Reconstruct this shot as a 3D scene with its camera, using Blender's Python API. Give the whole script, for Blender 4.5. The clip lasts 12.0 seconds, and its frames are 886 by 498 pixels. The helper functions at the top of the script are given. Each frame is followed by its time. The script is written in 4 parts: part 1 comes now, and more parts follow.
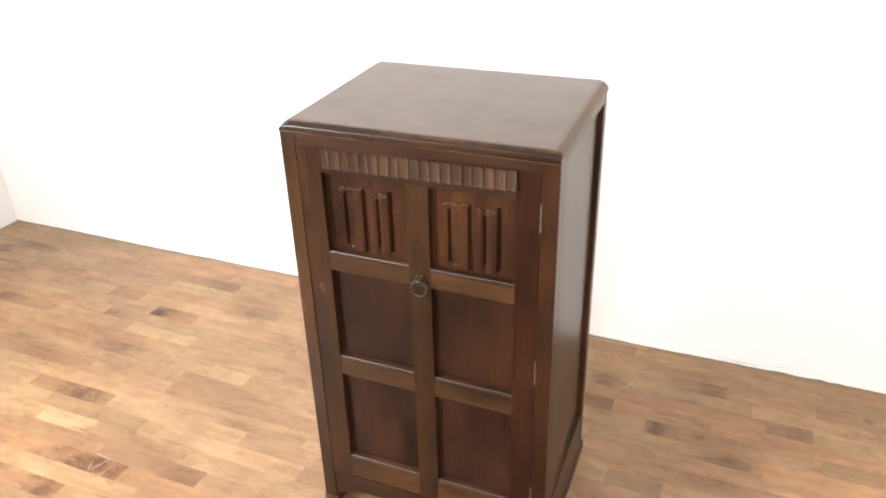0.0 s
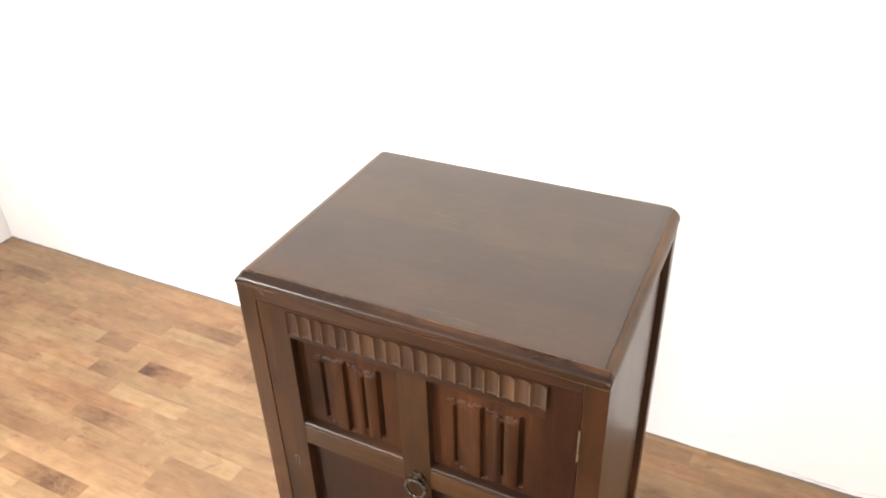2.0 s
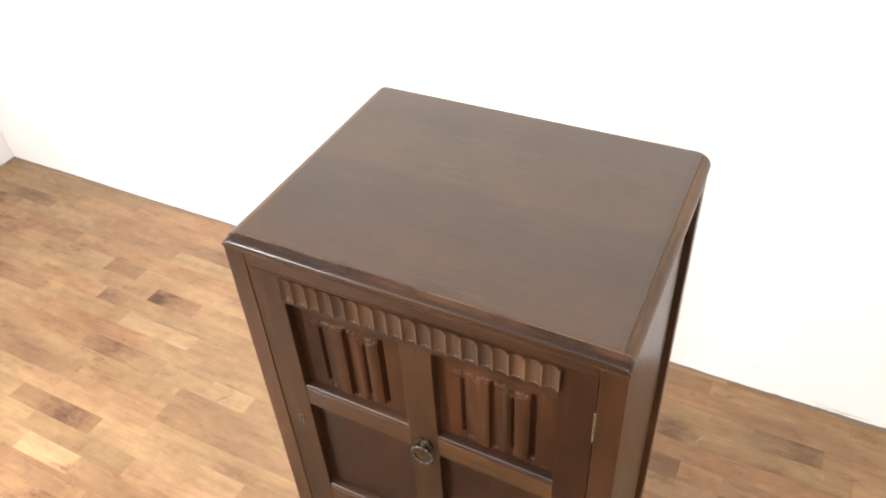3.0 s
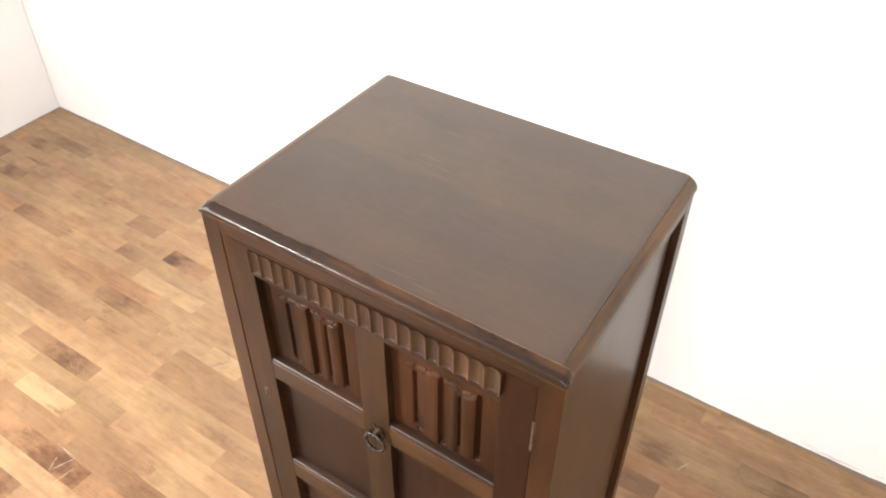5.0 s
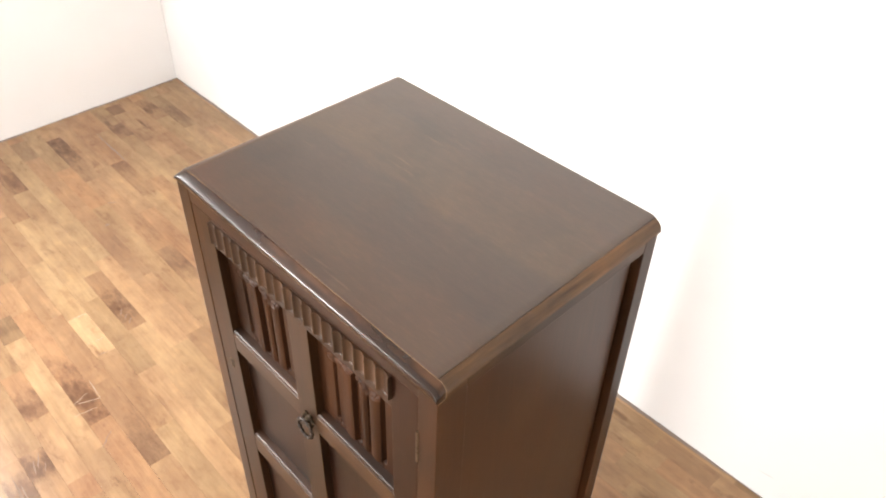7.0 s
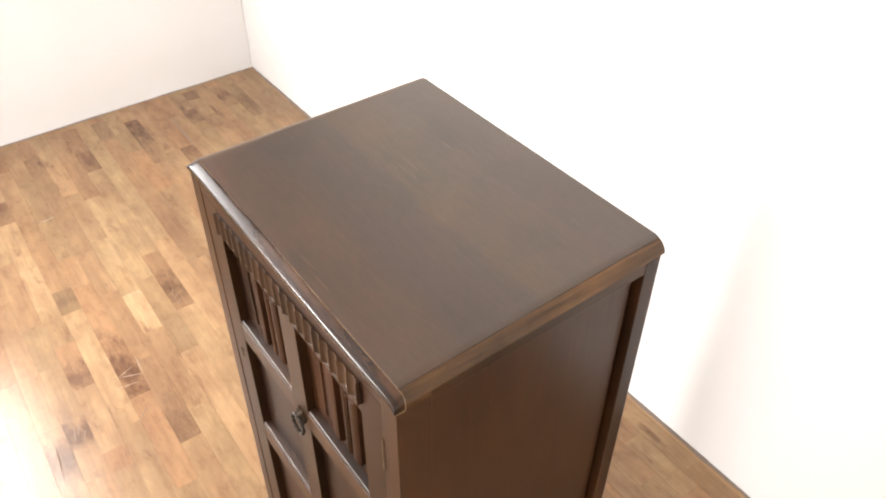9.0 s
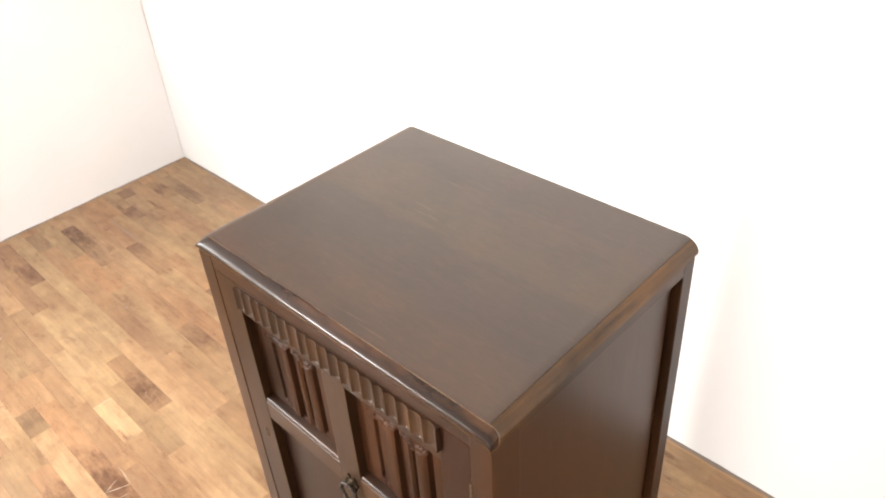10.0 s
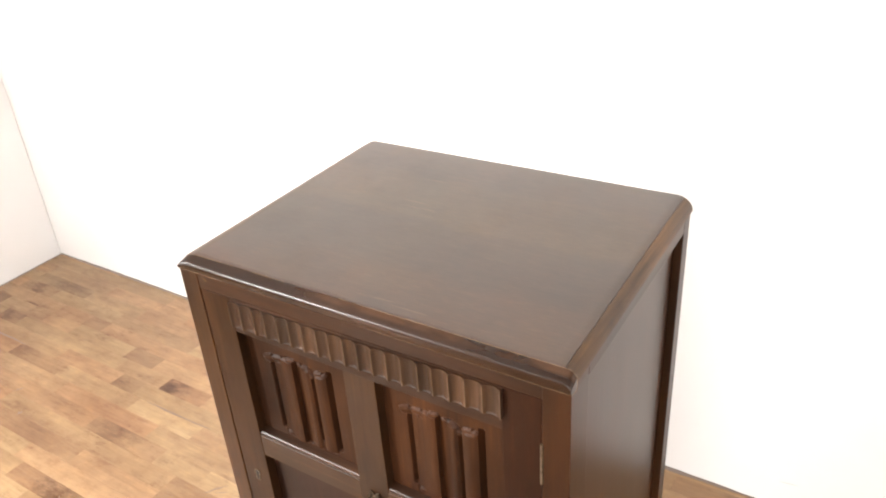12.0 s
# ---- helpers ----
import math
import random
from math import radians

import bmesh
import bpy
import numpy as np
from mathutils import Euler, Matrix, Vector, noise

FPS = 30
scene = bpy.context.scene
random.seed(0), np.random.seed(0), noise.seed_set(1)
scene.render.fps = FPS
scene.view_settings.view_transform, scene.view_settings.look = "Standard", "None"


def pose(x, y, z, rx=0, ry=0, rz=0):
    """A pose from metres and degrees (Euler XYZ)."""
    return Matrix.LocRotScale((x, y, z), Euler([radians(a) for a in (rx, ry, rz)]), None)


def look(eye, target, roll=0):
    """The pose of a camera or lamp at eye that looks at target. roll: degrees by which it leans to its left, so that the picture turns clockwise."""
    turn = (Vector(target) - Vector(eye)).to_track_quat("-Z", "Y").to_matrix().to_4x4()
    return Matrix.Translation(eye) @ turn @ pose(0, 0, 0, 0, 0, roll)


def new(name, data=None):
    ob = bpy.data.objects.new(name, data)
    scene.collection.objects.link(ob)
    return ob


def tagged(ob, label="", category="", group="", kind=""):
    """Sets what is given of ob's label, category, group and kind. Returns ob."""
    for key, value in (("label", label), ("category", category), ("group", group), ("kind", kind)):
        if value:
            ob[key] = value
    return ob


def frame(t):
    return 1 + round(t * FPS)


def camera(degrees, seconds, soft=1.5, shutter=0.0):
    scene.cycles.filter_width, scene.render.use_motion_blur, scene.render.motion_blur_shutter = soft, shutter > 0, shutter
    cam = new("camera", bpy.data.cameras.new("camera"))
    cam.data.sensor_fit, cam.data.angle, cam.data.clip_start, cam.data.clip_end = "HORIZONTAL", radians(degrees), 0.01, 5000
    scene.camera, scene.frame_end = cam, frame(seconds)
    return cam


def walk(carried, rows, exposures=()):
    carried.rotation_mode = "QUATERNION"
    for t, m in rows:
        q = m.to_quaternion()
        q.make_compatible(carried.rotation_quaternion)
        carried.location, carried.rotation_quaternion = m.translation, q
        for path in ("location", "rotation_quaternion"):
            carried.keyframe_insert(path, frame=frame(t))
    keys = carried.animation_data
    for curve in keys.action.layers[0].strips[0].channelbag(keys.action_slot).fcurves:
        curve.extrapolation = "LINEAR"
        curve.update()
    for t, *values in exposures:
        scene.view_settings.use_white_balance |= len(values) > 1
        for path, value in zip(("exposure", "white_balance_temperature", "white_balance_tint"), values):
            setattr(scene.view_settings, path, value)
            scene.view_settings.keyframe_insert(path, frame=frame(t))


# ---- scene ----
cam = camera(59.2, 12.0, soft=2.0)
PATH = [
    (0, (0.566, -1.192, 1.465), (-0.129, 0.428, 0.521), -1.6),
    (0.5, (0.492, -1.048, 1.506), (-0.206, 0.579, 0.576), -1.6),
    (1, (0.452, -0.917, 1.54), (-0.242, 0.666, 0.534), -2.0),
    (1.5, (0.444, -0.788, 1.582), (-0.287, 0.769, 0.56), -1.0),
    (2, (0.415, -0.691, 1.604), (-0.358, 0.81, 0.533), -1.8),
    (2.5, (0.38, -0.605, 1.617), (-0.399, 0.852, 0.491), -2.2),
    (3, (0.374, -0.564, 1.62), (-0.378, 0.768, 0.331), -3.8),
    (3.2, (0.373, -0.563, 1.622), (-0.369, 0.761, 0.319), -3.6),
    (4.8, (0.447, -0.529, 1.617), (-0.345, 0.781, 0.331), 0.6),
    (5, (0.461, -0.516, 1.617), (-0.385, 0.751, 0.322), 0.2),
    (5.5, (0.492, -0.479, 1.604), (-0.449, 0.734, 0.322), -1.0),
    (6, (0.536, -0.441, 1.597), (-0.497, 0.69, 0.311), -0.2),
    (6.5, (0.598, -0.423, 1.603), (-0.454, 0.698, 0.323), -0.9),
    (6.7, (0.623, -0.401, 1.608), (-0.447, 0.713, 0.338), 0.3),
    (8.3, (0.697, -0.271, 1.615), (-0.515, 0.671, 0.332), 0.7),
    (8.5, (0.702, -0.264, 1.616), (-0.515, 0.667, 0.33), 0.1),
    (9, (0.71, -0.262, 1.612), (-0.531, 0.646, 0.333), 0.5),
    (9.5, (0.69, -0.302, 1.596), (-0.586, 0.635, 0.374), -1.2),
    (10, (0.626, -0.378, 1.58), (-0.565, 0.743, 0.429), -4.1),
    (10.5, (0.584, -0.42, 1.581), (-0.528, 0.784, 0.436), -6.6),
    (11, (0.572, -0.454, 1.549), (-0.491, 0.792, 0.4), -2.6),
    (11.5, (0.543, -0.497, 1.515), (-0.499, 0.849, 0.465), -2.8),
    (12, (0.508, -0.546, 1.459), (-0.476, 0.904, 0.495), -4.1),
]
EXPOSURES = ((0, 0.0), (2, 0.0), (5, 0.02), (6.5, 0.0), (8.3, -0.07), (9.2, -0.07), (10.5, 0.02), (12, 0.02))
walk(cam, [(t, look(eye, target, roll)) for t, eye, target, roll in PATH], EXPOSURES)

# ---- light ----
world = bpy.data.worlds.new("sky")
scene.world = world
world.use_nodes = True
wn = world.node_tree.nodes
sky = wn.new("ShaderNodeTexSky")
sky.sky_type, sky.sun_disc = "NISHITA", False
sky.sun_elevation, sky.sun_rotation = radians(35), radians(200)
world.node_tree.links.new(sky.outputs[0], wn["Background"].inputs[0])
wn["Background"].inputs[1].default_value = 0.12


def area(name, at, target, width, height, watts, colour=(1, 1, 1)):
    data = bpy.data.lights.new(name, "AREA")
    data.shape, data.size, data.size_y, data.energy, data.color = "RECTANGLE", width, height, watts, colour
    ob = new(name, data)
    ob.matrix_world = look(at, target)
    return ob


# two windows in the west wall; an unseen south window added as fill light
WIN_Z0, WIN_Z1 = 1.1, 2.4
WINDOWS_W = ((-3.0, -2.25), (-1.22, -0.46))
SWIN_X0, SWIN_X1, SWIN_Z0, SWIN_Z1 = 0.2, 2.9, 0.7, 2.4
DAY = (1.0, 0.976, 0.952)
for (y0, y1), watts in zip(WINDOWS_W, (412, 88)):
    area("window_and_fill_light", (-2.34, (y0 + y1) / 2, (WIN_Z0 + WIN_Z1) / 2), (0, (y0 + y1) / 2 + 0.35, 1.0), y1 - y0, WIN_Z1 - WIN_Z0, watts, DAY)
area("window_and_fill_light", ((SWIN_X0 + SWIN_X1) / 2, -4.24, (SWIN_Z0 + SWIN_Z1) / 2), ((SWIN_X0 + SWIN_X1) / 2 - 0.6, 0, 1.4), SWIN_X1 - SWIN_X0, SWIN_Z1 - SWIN_Z0, 174, DAY)


# ---- materials ----
def material(name):
    m = bpy.data.materials.new(name)
    m.use_nodes = True
    return m, m.node_tree.nodes, m.node_tree.links, m.node_tree.nodes["Principled BSDF"]


def ramp(nodes, stops):
    r = nodes.new("ShaderNodeValToRGB")
    r.color_ramp.interpolation = "EASE"
    e = r.color_ramp.elements
    while len(e) < len(stops):
        e.new(0.5)
    for el, (p, c) in zip(e, stops):
        el.position, el.color = p, (*c, 1)
    return r


def mix(nodes, links, blend, fac, a, b):
    m = nodes.new("ShaderNodeMix")
    m.data_type, m.blend_type = "RGBA", blend
    for socket, v in ((m.inputs[0], fac), (m.inputs[6], a), (m.inputs[7], b)):
        if isinstance(v, bpy.types.NodeSocket):
            links.new(v, socket)
        else:
            socket.default_value = v if isinstance(v, (int, float)) else (*v, 1)
    return m.outputs[2]


def noise_tex(nodes, links, vec, scale, detail=4.0, rough=0.55, stretch=(1, 1, 1)):
    mp = nodes.new("ShaderNodeMapping")
    mp.inputs["Scale"].default_value = stretch
    links.new(vec, mp.inputs[0])
    n = nodes.new("ShaderNodeTexNoise")
    n.inputs["Scale"].default_value, n.inputs["Detail"].default_value, n.inputs["Roughness"].default_value = scale, detail, rough
    links.new(mp.outputs[0], n.inputs["Vector"])
    return n


def shifted(nodes, links, amount):
    """World position, moved by a random amount for each object."""
    geo, info = nodes.new("ShaderNodeNewGeometry"), nodes.new("ShaderNodeObjectInfo")
    mul = nodes.new("ShaderNodeVectorMath")
    mul.operation = "MULTIPLY_ADD"
    comb = nodes.new("ShaderNodeCombineXYZ")
    for i in range(3):
        links.new(info.outputs["Random"], comb.inputs[i])
    links.new(comb.outputs[0], mul.inputs[0])
    mul.inputs[1].default_value = amount
    links.new(geo.outputs["Position"], mul.inputs[2])
    return mul.outputs[0], info


def oak(name, axis, dark=(0.0130, 0.0052, 0.0020), light=(0.0410, 0.0170, 0.0062), rough=0.29, worn=False, gloss=0.22, rubbed=None, uneven=1.0, sheen=None):
    """Dark-stained polished oak with its grain along the axis."""
    m, n, l, b = material(name)
    vec, info = shifted(n, l, (7.3, 3.1, 5.7))
    st = [1.0, 1.0, 1.0]
    st["xyz".index(axis)] = 0.05
    grain = noise_tex(n, l, vec, 150, 4.0, 0.6, st)
    broad = noise_tex(n, l, vec, 9, 2, 0.45, [0.25 if a == axis else 1.0 for a in "xyz"])
    cloud = noise_tex(n, l, vec, 5, 3, 0.5)
    mid = tuple((a + c) / 2.1 for a, c in zip(dark, light))
    r = ramp(n, [(0.25, tuple(0.8 * a + 0.2 * c for a, c in zip(dark, mid))), (0.5, mid), (0.78, light)])
    l.new(grain.outputs["Fac"], r.inputs[0])
    r2 = ramp(n, [(0.3, (0.62, 0.58, 0.56)), (0.7, (1.3, 1.2, 1.1))])
    l.new(broad.outputs["Fac"], r2.inputs[0])
    col = mix(n, l, "MULTIPLY", uneven, r.outputs[0], r2.outputs[0])
    r3 = ramp(n, [(0.3, (0.86, 0.84, 0.83)), (0.55, (1.0, 1.0, 1.0)), (0.75, (1.20, 1.09, 0.98))])
    l.new(cloud.outputs["Fac"], r3.inputs[0])
    col = mix(n, l, "MULTIPLY", uneven, col, r3.outputs[0])
    blotch = noise_tex(n, l, vec, 17, 5, 0.62, [0.45 if a == axis else 1.0 for a in "xyz"])
    r4 = ramp(n, [(0.33, (0.52, 0.49, 0.51)), (0.50, (1.0, 1.0, 1.0)), (0.68, (1.32, 1.27, 1.15))])
    l.new(blotch.outputs["Fac"], r4.inputs[0])
    col = mix(n, l, "MULTIPLY", 0.8 * uneven, col, r4.outputs[0])
    if worn:  # the sharp foremost arrises are rubbed pale
        tip, fore = n.new("ShaderNodeNewGeometry"), n.new("ShaderNodeSeparateXYZ")
        l.new(tip.outputs["Position"], fore.inputs[0])
        near = n.new("ShaderNodeMapRange")
        near.inputs["From Min"].default_value, near.inputs["From Max"].default_value = -0.0053, -0.0061
        l.new(fore.outputs["Y"], near.inputs[0])
        col = mix(n, l, "MIX", near.outputs[0], col, (0.125, 0.082, 0.048))
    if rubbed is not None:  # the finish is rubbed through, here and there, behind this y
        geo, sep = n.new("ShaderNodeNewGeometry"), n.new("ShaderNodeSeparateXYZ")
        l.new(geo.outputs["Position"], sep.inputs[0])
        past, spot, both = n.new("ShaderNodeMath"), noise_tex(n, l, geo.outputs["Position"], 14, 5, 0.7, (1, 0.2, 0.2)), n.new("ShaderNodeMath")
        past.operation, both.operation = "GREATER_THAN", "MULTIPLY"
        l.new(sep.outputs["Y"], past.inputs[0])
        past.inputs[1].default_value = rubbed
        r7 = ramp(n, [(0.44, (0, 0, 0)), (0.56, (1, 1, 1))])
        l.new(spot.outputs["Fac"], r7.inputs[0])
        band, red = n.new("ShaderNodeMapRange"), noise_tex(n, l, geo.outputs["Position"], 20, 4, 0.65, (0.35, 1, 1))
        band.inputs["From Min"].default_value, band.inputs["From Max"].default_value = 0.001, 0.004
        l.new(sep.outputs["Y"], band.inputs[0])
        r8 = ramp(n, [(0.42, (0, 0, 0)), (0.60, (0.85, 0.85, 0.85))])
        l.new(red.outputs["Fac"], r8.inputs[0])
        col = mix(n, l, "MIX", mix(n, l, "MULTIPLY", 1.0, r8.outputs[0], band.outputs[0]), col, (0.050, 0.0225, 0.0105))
        # the lip's lower edge is paled too, painting in the light it catches
        lit_edge, either = n.new("ShaderNodeMath"), n.new("ShaderNodeMath")
        lit_edge.operation, either.operation = "LESS_THAN", "MAXIMUM"
        l.new(sep.outputs["Z"], lit_edge.inputs[0])
        lit_edge.inputs[1].default_value = 0.9697
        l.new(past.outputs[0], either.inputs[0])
        l.new(lit_edge.outputs[0], either.inputs[1])
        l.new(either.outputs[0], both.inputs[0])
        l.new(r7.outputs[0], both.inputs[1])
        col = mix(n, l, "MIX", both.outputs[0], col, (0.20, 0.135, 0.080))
    l.new(col, b.inputs["Base Color"])
    bp = n.new("ShaderNodeBump")
    bp.inputs["Strength"].default_value, bp.inputs["Distance"].default_value = 0.1, 0.0004
    l.new(grain.outputs["Fac"], bp.inputs["Height"])
    l.new(bp.outputs[0], b.inputs["Normal"])
    rr = n.new("ShaderNodeMapRange")
    rr.inputs["From Min"].default_value, rr.inputs["From Max"].default_value = 0.1, 0.9
    rr.inputs["To Min"].default_value, rr.inputs["To Max"].default_value = sheen or (max(0.285, rough - 0.05), rough + 0.14)
    l.new(broad.outputs["Fac"], rr.inputs[0])
    l.new(rr.outputs[0], b.inputs["Roughness"])
    b.inputs["Specular IOR Level"].default_value = gloss
    return m


def polished_top():
    """Four boards glued side by side, stained and polished; the stain runs from reddish through grey to olive brown."""
    m, n, l, b = material("oak_top_boards")
    geo, sep = n.new("ShaderNodeNewGeometry"), n.new("ShaderNodeSeparateXYZ")
    pos = geo.outputs["Position"]
    l.new(pos, sep.inputs[0])
    wander = noise_tex(n, l, pos, 9, 2, 0.5)
    drift = n.new("ShaderNodeMath")
    drift.operation = "MULTIPLY_ADD"
    l.new(wander.outputs["Fac"], drift.inputs[0])
    drift.inputs[1].default_value = 0.05
    l.new(sep.outputs["Y"], drift.inputs[2])
    across = n.new("ShaderNodeMapRange")
    across.inputs["From Min"].default_value, across.inputs["From Max"].default_value = 0.025, 0.445
    l.new(drift.outputs[0], across.inputs[0])
    boards = ramp(n, [(0.0, (0.036, 0.0186, 0.0090)), (0.18, (0.0345, 0.0184, 0.0093)), (0.27, (0.0275, 0.0162, 0.0094)), (0.47, (0.0275, 0.0165, 0.0098)), (0.52, (0.0365, 0.0214, 0.0104)), (0.75, (0.0350, 0.0203, 0.0100)), (0.79, (0.0285, 0.0170, 0.0098)), (1.0, (0.0305, 0.0176, 0.0098))])
    l.new(across.outputs[0], boards.inputs[0])
    c = boards.outputs[0]
    cloud = noise_tex(n, l, pos, 8, 3, 0.55)
    cl = ramp(n, [(0.30, (0.72, 0.74, 0.80)), (0.5, (1.0, 1.0, 1.0)), (0.70, (1.22, 1.18, 1.06))])
    l.new(cloud.outputs["Fac"], cl.inputs[0])
    c = mix(n, l, "MULTIPLY", 0.85, c, cl.outputs[0])
    tint = noise_tex(n, l, pos, 4.3, 3, 0.6, (1, 1.3, 1))
    tn = ramp(n, [(0.36, (1.0, 1.06, 1.0)), (0.55, (1.0, 1.0, 1.0)), (0.68, (1.16, 0.98, 0.92))])
    l.new(tint.outputs["Color"], tn.inputs[0])
    c = mix(n, l, "MULTIPLY", 1.0, c, tn.outputs[0])
    fine = noise_tex(n, l, pos, 120, 4, 0.6, (0.10, 1, 1))
    f = ramp(n, [(0.3, (0.92, 0.92, 0.92)), (0.7, (1.08, 1.08, 1.07))])
    l.new(fine.outputs["Fac"], f.inputs[0])
    c = mix(n, l, "MULTIPLY", 1.0, c, f.outputs[0])
    c = mix(n, l, "MULTIPLY", 1.0, c, (1.07, 1.0, 0.94))
    scratch = noise_tex(n, l, pos, 300, 3, 0.6, (0.22, 1, 1))
    sc = ramp(n, [(0.34, (0.90, 0.90, 0.90)), (0.5, (1.0, 1.0, 1.0)), (0.70, (1.26, 1.23, 1.18))])
    l.new(scratch.outputs["Fac"], sc.inputs[0])
    c = mix(n, l, "MULTIPLY", 0.8, c, sc.outputs[0])
    seam = n.new("ShaderNodeMath")
    seam.operation = "MULTIPLY_ADD"
    l.new(noise_tex(n, l, pos, 70, 5, 0.7, (0.5, 0.5, 1)).outputs["Fac"], seam.inputs[0])
    seam.inputs[1].default_value = -0.012
    l.new(sep.outputs["Y"], seam.inputs[2])
    sm = n.new("ShaderNodeMapRange")  # the finish is rubbed reddish along the front seam
    sm.inputs["From Min"].default_value, sm.inputs["From Max"].default_value = 0.0098, 0.0082
    l.new(seam.outputs[0], sm.inputs[0])
    c = mix(n, l, "MIX", mix(n, l, "MULTIPLY", 1.0, sm.outputs[0], (0.8, 0.8, 0.8)), c, (0.040, 0.0175, 0.0085))
    hair = noise_tex(n, l, pos, 60, 3, 0.5, (0.14, 1.6, 1))
    where = noise_tex(n, l, pos, 11, 2, 0.5)
    h = ramp(n, [(0.66, (0, 0, 0)), (0.74, (1, 1, 1))])
    l.new(hair.outputs["Fac"], h.inputs[0])
    w = ramp(n, [(0.48, (0, 0, 0)), (0.60, (0.75, 0.75, 0.75))])
    l.new(where.outputs["Fac"], w.inputs[0])
    c = mix(n, l, "MIX", mix(n, l, "MULTIPLY", 1.0, h.outputs[0], w.outputs[0]), c, (0.075, 0.043, 0.022))
    dull = n.new("ShaderNodeMath")
    dull.operation = "MULTIPLY_ADD"
    l.new(c, b.inputs["Base Color"])
    rub = noise_tex(n, l, pos, 13, 7, 0.72)
    rr = n.new("ShaderNodeMapRange")
    rr.inputs["From Min"].default_value, rr.inputs["From Max"].default_value = 0.25, 0.75
    rr.inputs["To Min"].default_value, rr.inputs["To Max"].default_value = 0.285, 0.40
    l.new(rub.outputs["Fac"], rr.inputs[0])
    l.new(sm.outputs[0], dull.inputs[0])
    dull.inputs[1].default_value = 0.18
    l.new(rr.outputs[0], dull.inputs[2])
    l.new(dull.outputs[0], b.inputs["Roughness"])
    b.inputs["Specular IOR Level"].default_value = 0.56
    return m


OAK_Y, OAK_Z = oak("oak_along_y", "y", (0.0150, 0.0072, 0.0033), (0.058, 0.0300, 0.0125), gloss=0.28), oak("oak_along_z", "z")
OAK_RAIL = oak("golden_oak_rail", "x", (0.0131, 0.0061, 0.0024), (0.0442, 0.0207, 0.0081), 0.32, gloss=0.2)
OAK_HEAD = oak("dark_oak_head_rail", "x", (0.0108, 0.0047, 0.0024), (0.0330, 0.0145, 0.0070), 0.32, gloss=0.18)
OAK_MUNTIN = oak("golden_oak_muntin", "z", (0.0116, 0.0054, 0.0023), (0.0378, 0.0176, 0.0072), 0.32, gloss=0.16)
OAK_DOOR = oak("golden_oak_door_stile", "z", (0.0107, 0.0048, 0.0021), (0.0330, 0.0150, 0.0063), gloss=0.13)
OAK_DOOR_RED = oak("reddish_oak_door_stile", "z", (0.0082, 0.0030, 0.0015), (0.0239, 0.0087, 0.0039), gloss=0.13)
OAK_PANEL = oak("darker_reddish_oak", "z", (0.0095, 0.0038, 0.0022), (0.0261, 0.0101, 0.0052), 0.34, gloss=0.15)
OAK_CARVED = oak("reddish_carved_oak", "z", (0.0110, 0.0044, 0.0020), (0.0478, 0.0191, 0.0074), 0.46, gloss=0.1)
OAK_FLUTED = oak("worn_fluted_oak", "z", (0.0115, 0.0055, 0.0027), (0.046, 0.0225, 0.0104), 0.38, worn=True, gloss=0.28)
LIP_BACK = 0.0097
OAK_BEAD = oak("rubbed_oak_bead", "x", (0.012, 0.0054, 0.0026), (0.040, 0.0180, 0.0084), 0.33, gloss=0.36)
OAK_SIDE = oak("golden_brown_side_oak", "z", (0.0189, 0.0075, 0.0029), (0.0391, 0.0158, 0.0061), gloss=0.29, sheen=(0.288, 0.34), uneven=0.45)
OAK_STILE_W = oak("golden_oak_stile", "z", (0.0150, 0.0066, 0.0026), (0.0480, 0.0220, 0.0085), gloss=0.18)
OAK_STILE = oak("dark_stile_oak", "z", (0.0099, 0.0038, 0.0016), (0.0270, 0.0106, 0.0042), gloss=0.2, sheen=(0.285, 0.36))
OAK_BARE = oak("bare_chipped_oak", "x", (0.07, 0.043, 0.018), (0.14, 0.092, 0.040), 0.5, gloss=0.2)
OAK_TOP = polished_top()
OAK_EDGE_E = oak("golden_oak_edge", "y", (0.0200, 0.0105, 0.0048), (0.100, 0.0575, 0.0255), 0.36, gloss=0.27)
OAK_EDGE_W = oak("grey_brown_oak_edge", "y", (0.0185, 0.0105, 0.0056), (0.078, 0.0475, 0.0255), 0.34, gloss=0.40)
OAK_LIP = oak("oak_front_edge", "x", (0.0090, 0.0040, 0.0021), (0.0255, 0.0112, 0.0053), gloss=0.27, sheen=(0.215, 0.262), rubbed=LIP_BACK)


def metal(name, colour, rough):
    m, n, l, b = material(name)
    geo = n.new("ShaderNodeNewGeometry")
    s = noise_tex(n, l, geo.outputs["Position"], 220, 4)
    r = ramp(n, [(0.3, tuple(c * 0.45 for c in colour)), (0.7, colour)])
    l.new(s.outputs["Fac"], r.inputs[0])
    l.new(r.outputs[0], b.inputs["Base Color"])
    b.inputs["Metallic"].default_value, b.inputs["Roughness"].default_value = 0.9, rough
    return m


IRON = metal("tarnished_metal", (0.060, 0.050, 0.044), 0.44)
PLATE = metal("browned_brass", (0.040, 0.027, 0.016), 0.58)
BRASS = metal("dull_brass", (0.21, 0.165, 0.115), 0.45)


